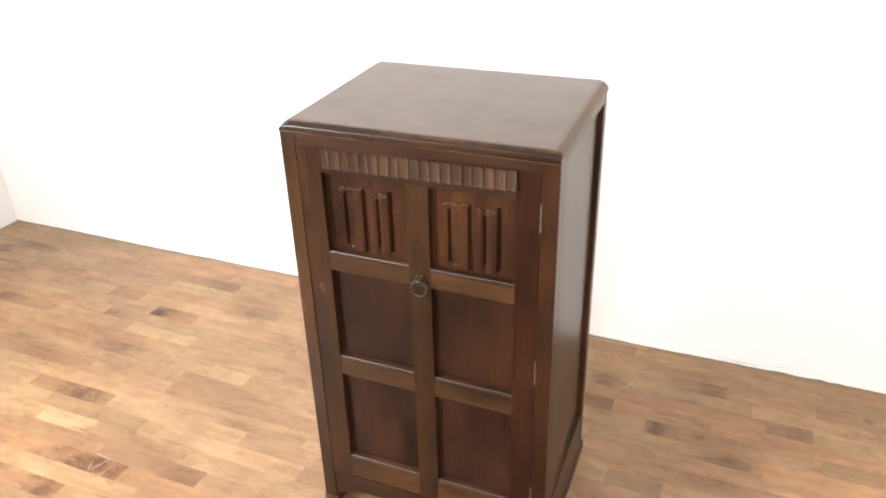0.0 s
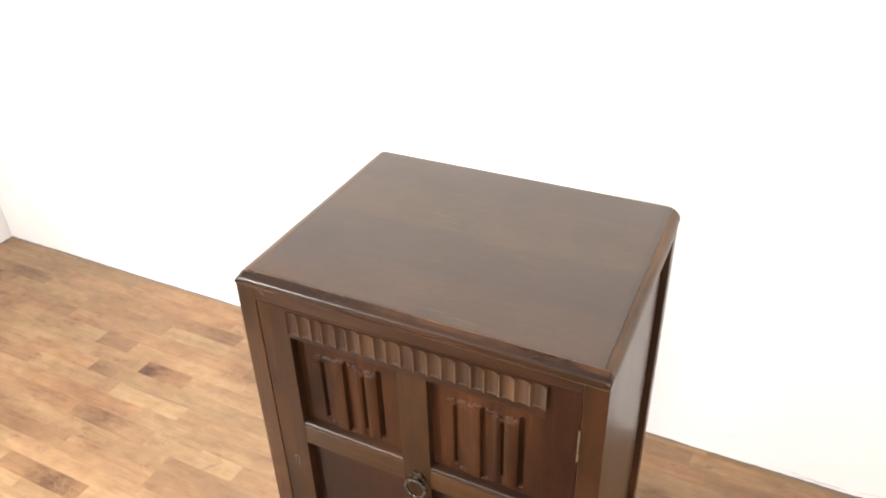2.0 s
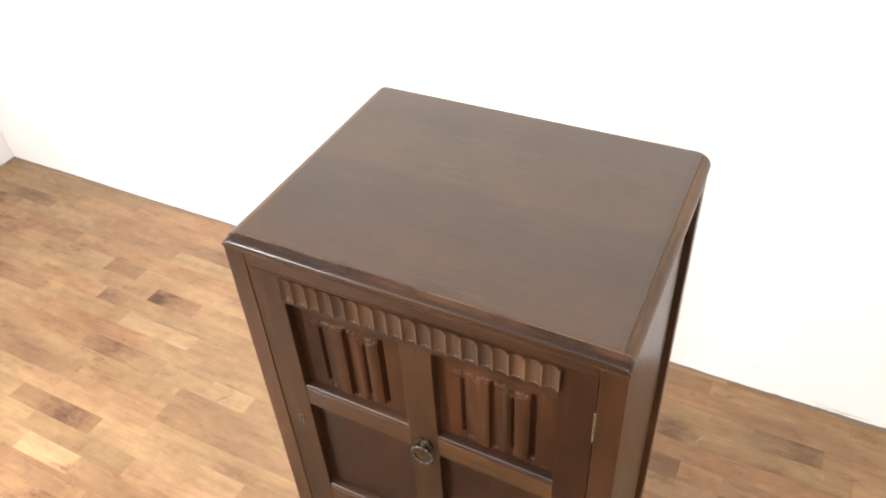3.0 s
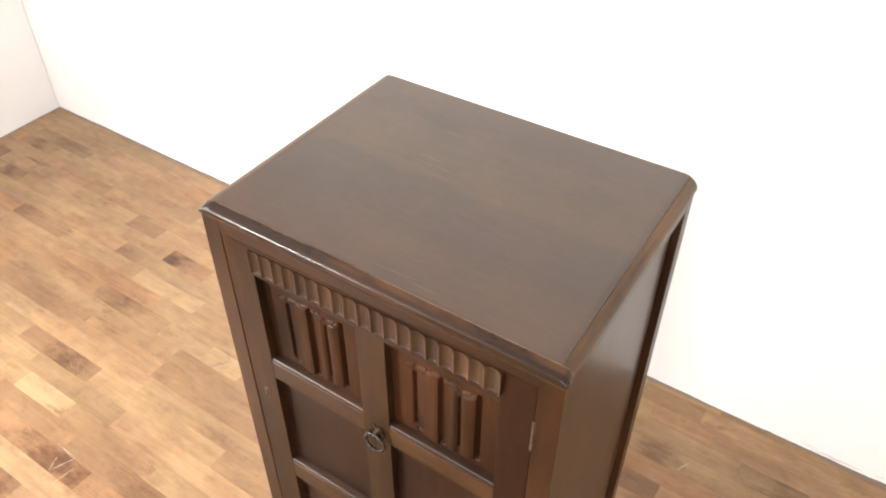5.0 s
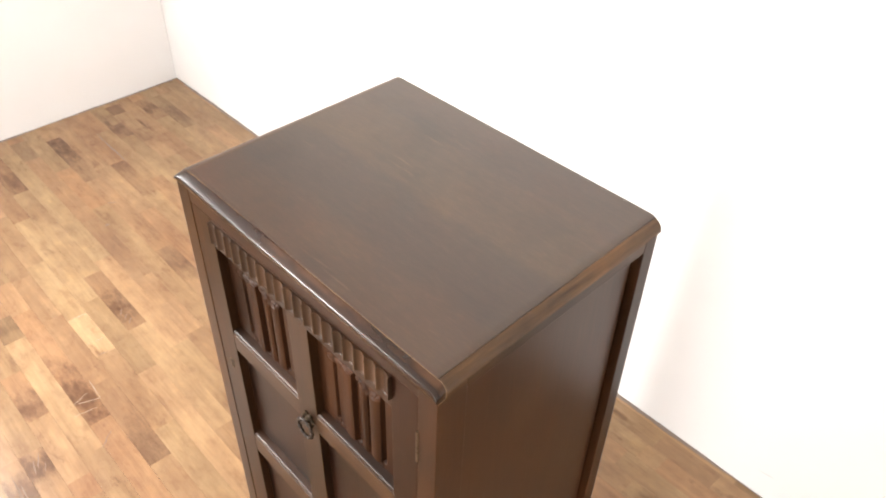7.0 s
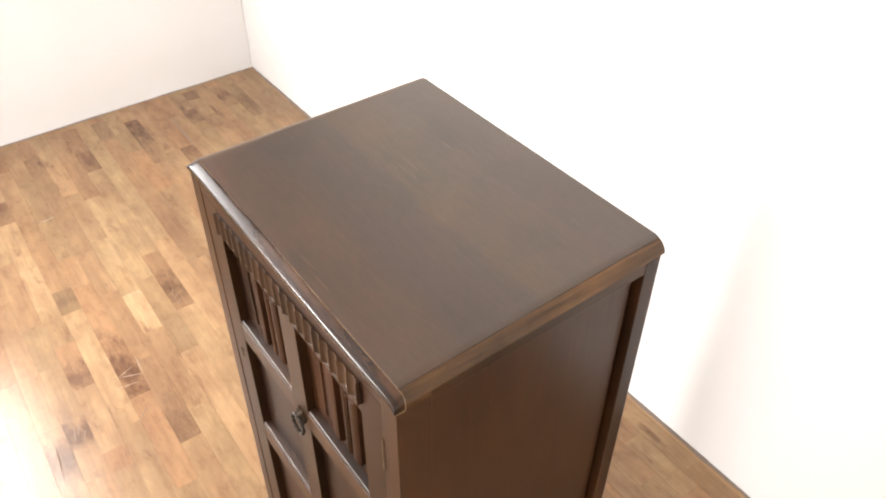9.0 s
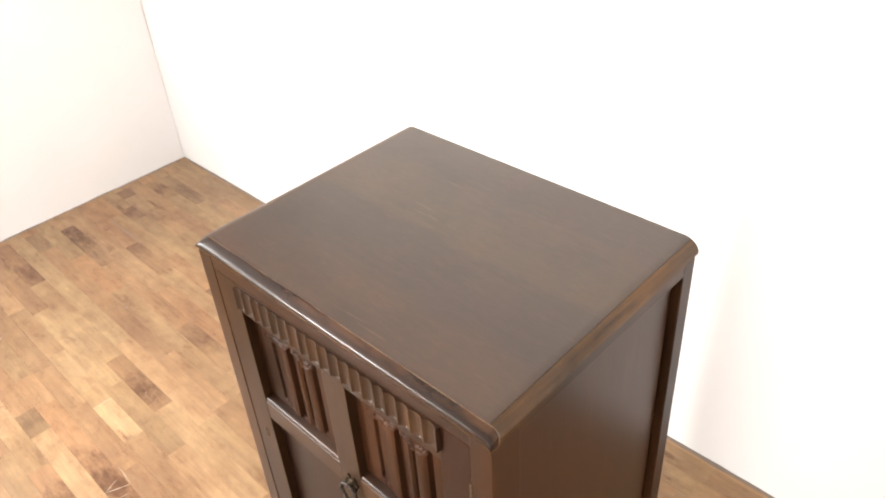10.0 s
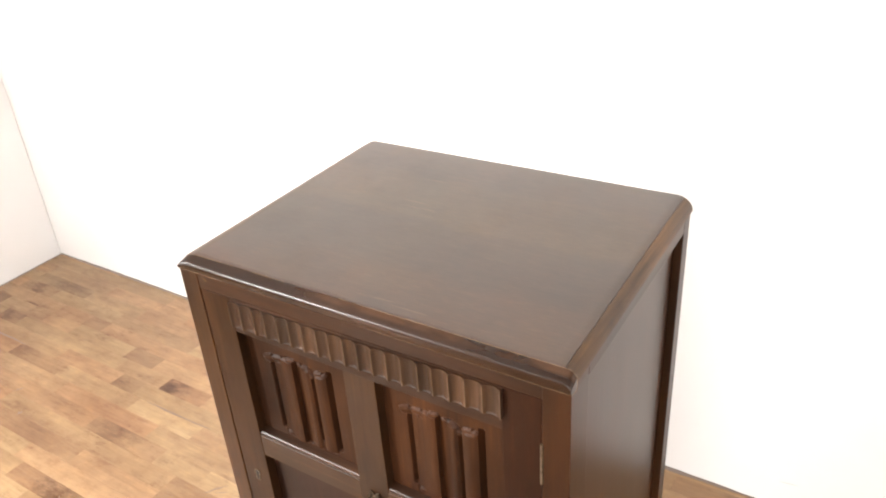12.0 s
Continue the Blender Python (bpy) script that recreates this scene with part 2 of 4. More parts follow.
def plaster():
    m, n, l, b = material("white_painted_wall")
    geo = n.new("ShaderNodeNewGeometry")
    big = noise_tex(n, l, geo.outputs["Position"], 1.7, 3)
    fine = noise_tex(n, l, geo.outputs["Position"], 60, 5)
    r = ramp(n, [(0.3, (0.735, 0.726, 0.718)), (0.7, (0.765, 0.758, 0.750))])
    l.new(big.outputs["Fac"], r.inputs[0])
    l.new(r.outputs[0], b.inputs["Base Color"])
    b.inputs["Roughness"].default_value = 0.75
    bp = n.new("ShaderNodeBump")
    bp.inputs["Strength"].default_value, bp.inputs["Distance"].default_value = 0.15, 0.002
    l.new(fine.outputs["Fac"], bp.inputs["Height"])
    l.new(bp.outputs[0], b.inputs["Normal"])
    return m


WALL = plaster()


# unseen south wall, coloured dark so the cupboard's front reflects less light
DULL, un, ul, ub = material("dark_unseen_wall")
ub.inputs["Roughness"].default_value = 0.8
us = noise_tex(un, ul, un.new("ShaderNodeNewGeometry").outputs["Position"], 2.0, 4)
ur = ramp(un, [(0.3, (0.20, 0.18, 0.16)), (0.7, (0.27, 0.245, 0.22))])
ul.new(us.outputs["Fac"], ur.inputs[0])
ul.new(ur.outputs[0], ub.inputs["Base Color"])


def plank_wood():
    m, n, l, b = material("floor_plank_wood")
    vec, info = shifted(n, l, (13.7, 4.9, 0.0))
    tone = n.new("ShaderNodeSeparateColor")
    l.new(info.outputs["Color"], tone.inputs[0])
    base = ramp(n, [(0.0, (0.060, 0.034, 0.020)), (0.3, (0.130, 0.074, 0.040)), (0.6, (0.244, 0.149, 0.079)), (1.0, (0.365, 0.243, 0.132))])
    l.new(tone.outputs[0], base.inputs[0])
    grain = noise_tex(n, l, vec, 150, 5, 0.65, (0.035, 1, 1))
    streak = noise_tex(n, l, vec, 42, 4, 0.6, (0.10, 1, 1))
    g = ramp(n, [(0.3, (0.93, 0.92, 0.91)), (0.7, (1.05, 1.05, 1.05))])
    l.new(grain.outputs["Fac"], g.inputs[0])
    g2 = ramp(n, [(0.30, (0.89, 0.87, 0.86)), (0.5, (1.0, 1.0, 1.0)), (0.7, (1.06, 1.06, 1.05))])
    l.new(streak.outputs["Fac"], g2.inputs[0])
    blot = noise_tex(n, l, vec, 9, 6, 0.66, (0.34, 1, 1))
    bl = ramp(n, [(0.27, (0.57, 0.49, 0.46)), (0.44, (0.93, 0.90, 0.88)), (0.60, (1.06, 1.06, 1.05)), (0.75, (1.22, 1.22, 1.19))])
    l.new(blot.outputs["Fac"], bl.inputs[0])
    vor = n.new("ShaderNodeTexVoronoi")
    vmap = n.new("ShaderNodeMapping")
    vmap.inputs["Scale"].default_value = (2.6, 11.0, 1.0)
    l.new(vec, vmap.inputs[0])
    wob = mix(n, l, "LINEAR_LIGHT", 0.06, vmap.outputs[0], noise_tex(n, l, vec, 40, 3).outputs["Color"])
    l.new(wob, vor.inputs["Vector"])
    vor.inputs["Scale"].default_value = 1.0
    kn = ramp(n, [(0.06, (0.32, 0.26, 0.23)), (0.11, (0.62, 0.57, 0.53)), (0.17, (1, 1, 1))])
    l.new(vor.outputs["Distance"], kn.inputs[0])
    few = n.new("ShaderNodeSeparateColor")
    l.new(vor.outputs["Color"], few.inputs[0])
    pick = n.new("ShaderNodeMath")
    pick.operation = "GREATER_THAN"
    l.new(few.outputs[0], pick.inputs[0])
    pick.inputs[1].default_value = 0.84
    c = mix(n, l, "MULTIPLY", 1.0, base.outputs[0], g.outputs[0])
    c = mix(n, l, "MULTIPLY", 1.0, c, g2.outputs[0])
    c = mix(n, l, "MULTIPLY", 1.0, c, bl.outputs[0])
    c = mix(n, l, "MULTIPLY", pick.outputs[0], c, kn.outputs[0])
    mott = noise_tex(n, l, vec, 26, 5, 0.7, (0.55, 1, 1))
    mo = ramp(n, [(0.32, (0.84, 0.79, 0.78)), (0.5, (1.0, 1.0, 1.0)), (0.68, (1.12, 1.11, 1.08))])
    l.new(mott.outputs["Fac"], mo.inputs[0])
    c = mix(n, l, "MULTIPLY", 1.0, c, mo.outputs[0])
    local, lsep = n.new("ShaderNodeTexCoord"), n.new("ShaderNodeSeparateXYZ")
    l.new(local.outputs["Object"], lsep.inputs[0])
    off, far, rag, worn, amount = (n.new("ShaderNodeMath") for _ in range(5))
    off.operation, far.operation, rag.operation, amount.operation = "SUBTRACT", "ABSOLUTE", "MULTIPLY_ADD", "MULTIPLY"
    l.new(lsep.outputs["X"], off.inputs[0])
    l.new(tone.outputs[1], off.inputs[1])
    l.new(off.outputs[0], far.inputs[0])
    stain = noise_tex(n, l, vec, 34, 5, 0.7, (0.45, 1, 1))
    l.new(stain.outputs["Fac"], rag.inputs[0])
    rag.inputs[1].default_value = -1.3
    l.new(far.outputs[0], rag.inputs[2])
    st = ramp(n, [(0.0, (1, 1, 1)), (0.55, (0, 0, 0))])
    worn.operation = "ADD"
    l.new(rag.outputs[0], worn.inputs[0])
    worn.inputs[1].default_value = 0.75
    l.new(worn.outputs[0], st.inputs[0])
    l.new(st.outputs[0], amount.inputs[0])
    l.new(tone.outputs[2], amount.inputs[1])
    c = mix(n, l, "MULTIPLY", amount.outputs[0], c, (0.40, 0.34, 0.33))
    here = n.new("ShaderNodeNewGeometry").outputs["Position"]
    wide = noise_tex(n, l, here, 3.1, 4, 0.6, (0.6, 1, 1))
    wi = ramp(n, [(0.34, (0.84, 0.80, 0.80)), (0.5, (1.0, 1.0, 1.0)), (0.68, (1.08, 1.08, 1.06))])
    l.new(wide.outputs["Fac"], wi.inputs[0])
    c = mix(n, l, "MULTIPLY", 1.0, c, wi.outputs[0])
    grime = noise_tex(n, l, here, 15, 6, 0.72, (0.5, 1, 1))
    gr = ramp(n, [(0.30, (0.66, 0.60, 0.60)), (0.42, (1.0, 1.0, 1.0)), (0.62, (1.0, 1.0, 1.0)), (0.74, (1.12, 1.11, 1.08))])
    l.new(grime.outputs["Fac"], gr.inputs[0])
    c = mix(n, l, "MULTIPLY", 1.0, c, gr.outputs[0])
    hue = ramp(n, [(0.0, (1.04, 0.97, 0.94)), (0.35, (1.0, 1.0, 1.0)), (1.0, (0.97, 1.03, 1.02))])
    l.new(info.outputs["Random"], hue.inputs[0])
    c = mix(n, l, "MULTIPLY", 1.0, c, hue.outputs[0])
    l.new(c, b.inputs["Base Color"])
    rr = n.new("ShaderNodeMapRange")
    b.inputs["Specular IOR Level"].default_value = 0.42
    rr.inputs["To Min"].default_value, rr.inputs["To Max"].default_value = 0.20, 0.266
    l.new(blot.outputs["Fac"], rr.inputs[0])
    l.new(rr.outputs[0], b.inputs["Roughness"])
    bp = n.new("ShaderNodeBump")
    bp.inputs["Strength"].default_value, bp.inputs["Distance"].default_value = 0.1, 0.0008
    l.new(grain.outputs["Fac"], bp.inputs["Height"])
    l.new(bp.outputs[0], b.inputs["Normal"])
    return m


PLANK = plank_wood()
HOLE, hn, hl, hb = material("dark_hollow")
hb.inputs["Base Color"].default_value, hb.inputs["Roughness"].default_value = (0.006, 0.005, 0.004, 1), 0.9
GAP, gn, gl, gb = material("dark_joint")
gb.inputs["Base Color"].default_value, gb.inputs["Roughness"].default_value = (0.075, 0.045, 0.028, 1), 0.9


# ---- mesh helpers ----
def finish(name, bm, mat, parent=None, smooth=32):
    """Links a bmesh as one object; edges blunter than smooth degrees are shaded round."""
    bmesh.ops.recalc_face_normals(bm, faces=bm.faces)
    for f in bm.faces:
        f.smooth = True
    for e in bm.edges:
        areas = sorted(f.calc_area() for f in e.link_faces)
        if len(areas) != 2 or e.calc_face_angle(0) > radians(smooth) or areas[1] > 14 * areas[0]:
            e.smooth = False
    me = bpy.data.meshes.new(name)
    bm.to_mesh(me)
    bm.free()
    me.materials.append(mat)
    ob = new(name, me)
    ob.parent = parent
    return ob


def part(name, bm, mat, parent, label=""):
    if parent.name == "cupboard":
        for v in bm.verts:  # the carcass narrows a little towards its back
            v.co.x *= 1 - (0.08 if v.co.x > 0 else -0.035) * max(0.0, v.co.y)
    return tagged(finish(name, bm, mat, parent), label)


def box(bm, x0, x1, y0, y1, z0, z1, bev=0.0015):
    r = bmesh.ops.create_cube(bm, size=1, matrix=Matrix.LocRotScale(((x0 + x1) / 2, (y0 + y1) / 2, (z0 + z1) / 2), None, (x1 - x0, y1 - y0, z1 - z0)))
    if bev:
        edges = list({e for v in r["verts"] for e in v.link_edges})
        bmesh.ops.bevel(bm, geom=edges, offset=bev, segments=2, affect="EDGES", profile=0.6)
    return bm


def boxed(*a, **k):
    return box(bmesh.new(), *a, **k)


def prism(bm, outline, axis, a0, a1):
    """An outline drawn in the other two axes, drawn out along the axis from a0 to a1."""
    def at(a, u, v):
        return {"x": (a, u, v), "y": (u, a, v), "z": (u, v, a)}[axis]
    lo, hi = [bm.verts.new(at(a0, u, v)) for u, v in outline], [bm.verts.new(at(a1, u, v)) for u, v in outline]
    k = len(outline)
    for i in range(k):
        bm.faces.new((lo[i], lo[(i + 1) % k], hi[(i + 1) % k], hi[i]))
    bm.faces.new(lo)
    bm.faces.new(hi)
    return bm


def tube(bm, points, radius, sides=10, closed=False):
    """A round bar along points; radius may be a function of the place along it, 0 to 1."""
    rings, k = [], len(points)
    for i, p in enumerate(points):
        p = Vector(p)
        a = Vector(points[(i - 1) % k] if closed or i else points[i])
        c = Vector(points[(i + 1) % k] if closed or i < k - 1 else points[i])
        d = (c - a).normalized()
        s = d.cross(Vector((0.31, 0.77, 0.55))).normalized()
        u = s.cross(d)
        r = radius(i / (k if closed else k - 1)) if callable(radius) else radius
        rings.append([bm.verts.new(p + r * (math.cos(q) * s + math.sin(q) * u)) for q in (2 * math.pi * j / sides for j in range(sides))])
    for i in range(k if closed else k - 1):
        a, c = rings[i], rings[(i + 1) % k]
        best = min(range(sides), key=lambda o: (a[0].co - c[o].co).length) if closed and i == k - 1 else 0
        for j in range(sides):
            bm.faces.new((a[j], a[(j + 1) % sides], c[(j + 1 + best) % sides], c[(j + best) % sides]))
    if not closed:
        bm.faces.new(rings[0])
        bm.faces.new(rings[-1])
    return bm


# ---- room ----
BACK, LEFT, RIGHT, FRONT, CEIL = 0.935, -2.384, 3.2, -4.2, 2.6
LEAN_L = 3.1


def wall(name, bm, label):
    return tagged(finish(name, bm, WALL), label, "wall", kind="structure")


wall("wall_north", boxed(LEFT - 0.3, RIGHT + 0.15, BACK, BACK + 0.12, -0.05, CEIL, bev=0), "white painted plaster wall behind the cupboard")
wall("wall_east", boxed(RIGHT, RIGHT + 0.12, FRONT, BACK - 0.002, -0.05, CEIL, bev=0), "plain white painted side wall")
bm = bmesh.new()
for x0, x1, z0, z1 in ((LEFT - 0.3, SWIN_X0, -0.05, CEIL), (SWIN_X1, RIGHT + 0.15, -0.05, CEIL), (SWIN_X0, SWIN_X1, -0.05, SWIN_Z0), (SWIN_X0, SWIN_X1, SWIN_Z1, CEIL)):
    box(bm, x0, x1, FRONT - 0.12, FRONT - 0.002, z0, z1, bev=0)
tagged(finish("wall_south", bm, DULL), "unseen dull grey-brown wall, dark to dim reflections, with an added wide window opening", "wall", kind="structure")
bm = bmesh.new()
L0 = FRONT - BACK
piers = [L0] + [y - BACK for w in WINDOWS_W for y in w] + [-0.002]
for y0, y1 in zip(piers[0::2], piers[1::2]):
    box(bm, -0.14, 0, y0, y1, -0.05, CEIL, bev=0)
for y0, y1 in zip(piers[1::2], piers[2::2]):
    box(bm, -0.14, 0, y0, y1, -0.05, WIN_Z0, bev=0)
    box(bm, -0.14, 0, y0, y1, WIN_Z1, CEIL, bev=0)
west = wall("wall_west", bm, "white painted side wall with two tall window openings")
west.matrix_world = pose(LEFT, BACK, 0, 0, 0, LEAN_L)
tagged(finish("ceiling", boxed(LEFT - 0.3, RIGHT + 0.15, FRONT - 0.15, BACK + 0.15, CEIL, CEIL + 0.1, bev=0), WALL), "plain white ceiling", "ceiling", kind="structure")

# ---- cupboard ----
HX, DEPTH = 0.274, 0.405
cupboard = tagged(new("cupboard"), "dark-stained oak cupboard with one panelled carved door", "cupboard")

# carcass
WX, TOP0 = 0.280, 0.966  # half width on the west side, underside of the top at the front


def rise(bm):
    """The joint over the door climbs slightly towards the hinge side."""
    for v in bm.verts:
        if 0.94 < v.co.z < 0.955:
            v.co.z += 0.0115 * v.co.x
    return bm


for sx, hx, top in ((-1, WX, 0.9735), (1, HX, 0.9785)):
    xo, xi = sx * hx, -0.2487 if sx < 0 else HX - 0.0313
    bm = boxed(min(xo, xi), max(xo, xi), -0.0004, 0.045, 0.0266, TOP0 + 0.0022, bev=0.0009)
    box(bm, min(xo, xi), max(xo, xi), 0.0112, 0.045, TOP0, top, bev=0.0006)
    stile = part("front_stile", bm, OAK_STILE_W if sx < 0 else OAK_STILE, cupboard)
    stile.data.materials.append(OAK_SIDE)
    stile.data.materials.append(OAK_Y)
    for poly in stile.data.polygons:  # its outer face matches the side panel and the rail over it
        if sx * poly.normal.x > 0.9:
            poly.material_index = 2 if poly.center.z > TOP0 else 1
    xi = sx * (HX - 0.03)
    part("back_stile", boxed(min(xo, xi), max(xo, xi), DEPTH - 0.027, DEPTH, 0.0266, top), OAK_Z, cupboard)
    part("side_rail", boxed(min(xo, xi), max(xo, xi), 0.0452, DEPTH - 0.0272, 0.960, top, bev=0.0006), OAK_Y, cupboard)
    part("side_rail", boxed(min(xo, xi), max(xo, xi), 0.0452, DEPTH - 0.0272, 0.0266, 0.135), OAK_Y, cupboard)
    flat = [(sx * (hx - 0.0015), 0.0445), (sx * (hx - 0.011), DEPTH - 0.0365), (sx * (hx - 0.020), DEPTH - 0.0365), (sx * (hx - 0.020), 0.0445)]
    part("side_panel", prism(bmesh.new(), flat, "z", 0.13, 0.9615), OAK_SIDE, cupboard)
part("back_panel", boxed(-HX + 0.028, HX - 0.028, DEPTH - 0.012, DEPTH - 0.004, 0.05, TOP0, bev=0), OAK_Z, cupboard)
part("top_rail", rise(boxed(-0.2486, HX - 0.0314, 0.0003, 0.0451, 0.9481, TOP0 + 0.0022, bev=0.0005)), OAK_HEAD, cupboard)


def arched_rail():
    n, x1 = 24, HX - 0.0272
    low = [(-x1 + 2 * x1 * i / n, 0.03 + 0.03 * min(1, (1 - abs(2 * i / n - 1)) * 3) ** 0.6) for i in range(n + 1)]
    return prism(bmesh.new(), low + [(x1, 0.106), (-x1, 0.106)], "y", 0.001, 0.022)


part("bottom_rail", arched_rail(), OAK_HEAD, cupboard)
part("floor_board", boxed(-HX + 0.03, HX - 0.03, 0.025, DEPTH - 0.015, 0.08, 0.1), OAK_HEAD, cupboard)
for sx in (-1, 1):
    x0, x1 = sorted((sx * (HX + 0.006), sx * (HX - 0.034)))
    part("foot_runner", boxed(x0, x1, -0.007, DEPTH + 0.008, 0.0, 0.0265, bev=0.004), OAK_Y, cupboard, "low flat runner along the side's foot")


TX, TB = HX + 0.0015, DEPTH + 0.004  # half width to the east, back of the top
LIP, SEAM, ROUND = 0.011, 0.0135, 0.024  # back of the front lip, width of the east seam and of the side rounding


def settle(bm):
    """The old top has sunk a little towards its front."""
    for v in bm.verts:
        drop = (0.0098 + 0.002 * (HX - v.co.x) / (2 * HX)) * max(0.0, 1 - (v.co.y - LIP) / 0.38)
        v.co.z -= drop * max(0.0, (v.co.z - 0.969) / 0.031)
    return bm


def side_height(d, low):
    """Height of the rounded side edge at a distance d from its outer face."""
    q = min(1.0, max(0.0, d / ROUND))
    return low + (1.0 - low) * math.sqrt(1 - (1 - q) ** 2)


def skin(bm, rings):
    for a, c in zip(rings, rings[1:]):
        for i in range(len(a)):
            bm.faces.new((a[i], a[(i + 1) % len(a)], c[(i + 1) % len(a)], c[i]))
    bm.faces.new(rings[0])
    bm.faces.new(rings[-1])
    return bm


def front_lip():
    """A nosed front edge, nearly flush with the door, with a sloping band behind the nose; rounded over at the west end."""
    prof = [(LIP, 0.9685), (-0.0002, 0.9685), (-0.0022, 0.9692), (-0.0036, 0.9725), (-0.0045, 0.9765), (-0.0048, 0.9795), (-0.0046, 0.9813), (-0.0040, 0.9827), (-0.0030, 0.9838), (-0.0016, 0.9847),
            (0.0010, 0.9860), (0.0040, 0.9875), (0.0075, 0.9890), (LIP - 0.0011, 0.9900), (LIP - 0.0004, 0.9899), (LIP, 0.9893)]
    ends = (0.0, 0.0004, 0.0012, 0.0025, 0.0045, 0.0075, 0.012, 0.018, ROUND)
    stations = [(-WX + d, d) for d in ends] + [(-WX + ROUND + (TX + WX - ROUND) * k / 15, ROUND) for k in range(1, 15)] + [(TX - d, ROUND) for d in (0.008, 0.005, 0.003, 0.0015, 0.0006, 0.0)]
    bm, rings = bmesh.new(), []
    for x, d in stations:
        cap = (side_height(d, 0.974) - 0.9685) / 0.0315 - 0.002 * (HX - x) / (2 * HX) / 0.0215
        cap *= 1 - 0.36 * max(0.0, 1 - (TX - x) / 0.008) ** 2.2
        turn = 0.004
        tuck = turn * (1 - math.sqrt(1 - (1 - min(1.0, d / turn)) ** 2)) - 0.0048
        rings.append([bm.verts.new((x, max(u, tuck), 0.9685 + (z - 0.9685) * cap)) for u, z in prof])
    return skin(bm, rings)


def side_edge(side):
    """A quarter-round side edge, butted against the front lip."""
    west = side == "west"
    wide, low = (ROUND, 0.974) if west else (SEAM, 0.9795)
    prof = [(wide, low + 0.0004), (0.0012, low), (0.0, low + 0.001)]
    for k in range(1, 11):
        d = wide * (k / 10) ** 1.6
        prof.append((d, side_height(d, low + 0.001) - 0.0002))
    prof[-1] = (wide - 0.0003, prof[-1][1] - 0.0002)
    bm, rings = bmesh.new(), []
    for k in range(13):
        y = LIP + 0.0001 + (TB - LIP) * k / 12
        rings.append([bm.verts.new((-WX + d if west else TX - d, y, z)) for d, z in prof])
    return settle(skin(bm, rings))


def top_sheet():
    x0 = -WX + ROUND + 0.0001
    line = [(x0, 0.969), (x0, 0.99995), (TX - ROUND, 1.0)] + [(TX - d, side_height(d, 0.9805)) for d in (0.0215, 0.019, 0.0165, SEAM + 0.0002)] + [(TX - SEAM - 0.0002, 0.982)]
    bm, rings = bmesh.new(), []
    for k in range(13):
        y = LIP + 0.0001 + (TB - LIP) * k / 12
        rings.append([bm.verts.new((x, y, z)) for x, z in line])
    return settle(skin(bm, rings))


part("top_board", top_sheet(), OAK_TOP, cupboard, "polished flat top of glued boards")
part("edge_moulding", front_lip(), OAK_LIP, cupboard, "rounded front edge, rubbed in spots, caught light painted along its lower edge")
part("edge_moulding", side_edge("west"), OAK_EDGE_W, cupboard, "rounded side edge, dark and polished")
part("edge_moulding", side_edge("east"), OAK_EDGE_E, cupboard, "rounded side edge, rubbed golden")



def chip():
    """A small flake of finish knocked off the top rail's end, showing pale wood."""
    bm, n = bmesh.new(), 9
    rim = [bm.verts.new((-0.2355 + 0.0040 * math.cos(q) * (1 + 0.35 * math.sin(3 * q)), -0.0001, 0.9612 + 0.0012 * math.sin(q) - 0.6 * 0.0040 * math.cos(q))) for q in (2 * math.pi * k / n for k in range(n))]
    mid = bm.verts.new((-0.2352, -0.0005, 0.9612))
    for k in range(n):
        bm.faces.new((rim[k], rim[(k + 1) % n], mid))
    return bm


part("chip", chip(), OAK_BARE, cupboard, "small pale chip in the finish")

# door
DX0, DX1, DZ0, DZ1 = -0.2475, 0.2418, 0.1075, 0.9472
PX = ((-0.197, -0.020), (0.0265, 0.196))
PZ = ((0.175, 0.410), (0.462, 0.676), (0.722, 0.892))
bm = boxed(DX0, PX[0][0], 0.0005, 0.022, DZ0, DZ1, bev=0.0007)
box(bm, PX[1][1], DX1, 0.0005, 0.022, DZ0, DZ1, bev=0.0007)
rise(bm)
door = part("door", bm, OAK_DOOR, cupboard, "panelled door with carved upper panels, closed")
door.data.materials.append(OAK_DOOR_RED)
for poly in door.data.polygons:  # the hinge stile is the redder board
    poly.material_index = 1 if poly.center.x > 0 else 0


def sill_rail(z0, z1, x0, x1):
    """A rail whose upper edge slopes back to the panel."""
    return prism(bmesh.new(), [(0.022, z0), (0.002, z0), (0.001, z0 + 0.001), (0.001, z1 - 0.0092), (0.0016, z1 - 0.0086), (0.0052, z1 - 0.0080), (0.0100, z1 - 0.0030), (0.022, z1 - 0.0030)], "x", x0, x1)


def bead(z1, x0, x1):
    """The half-round bead along a rail's upper edge."""
    line = [(0.0052, z1 - 0.0078), (0.0020, z1 - 0.0078)]
    line += [(0.0052 - 0.0036 * math.cos(q), z1 - 0.0062 + 0.0046 * math.sin(q)) for q in (radians(-10 + 12 * k) for k in range(9))]
    line += [(0.0148, z1), (0.0148, z1 - 0.0028), (0.0098, z1 - 0.0028)]
    return prism(bmesh.new(), line, "x", x0 + 0.0001, x1 - 0.0001)


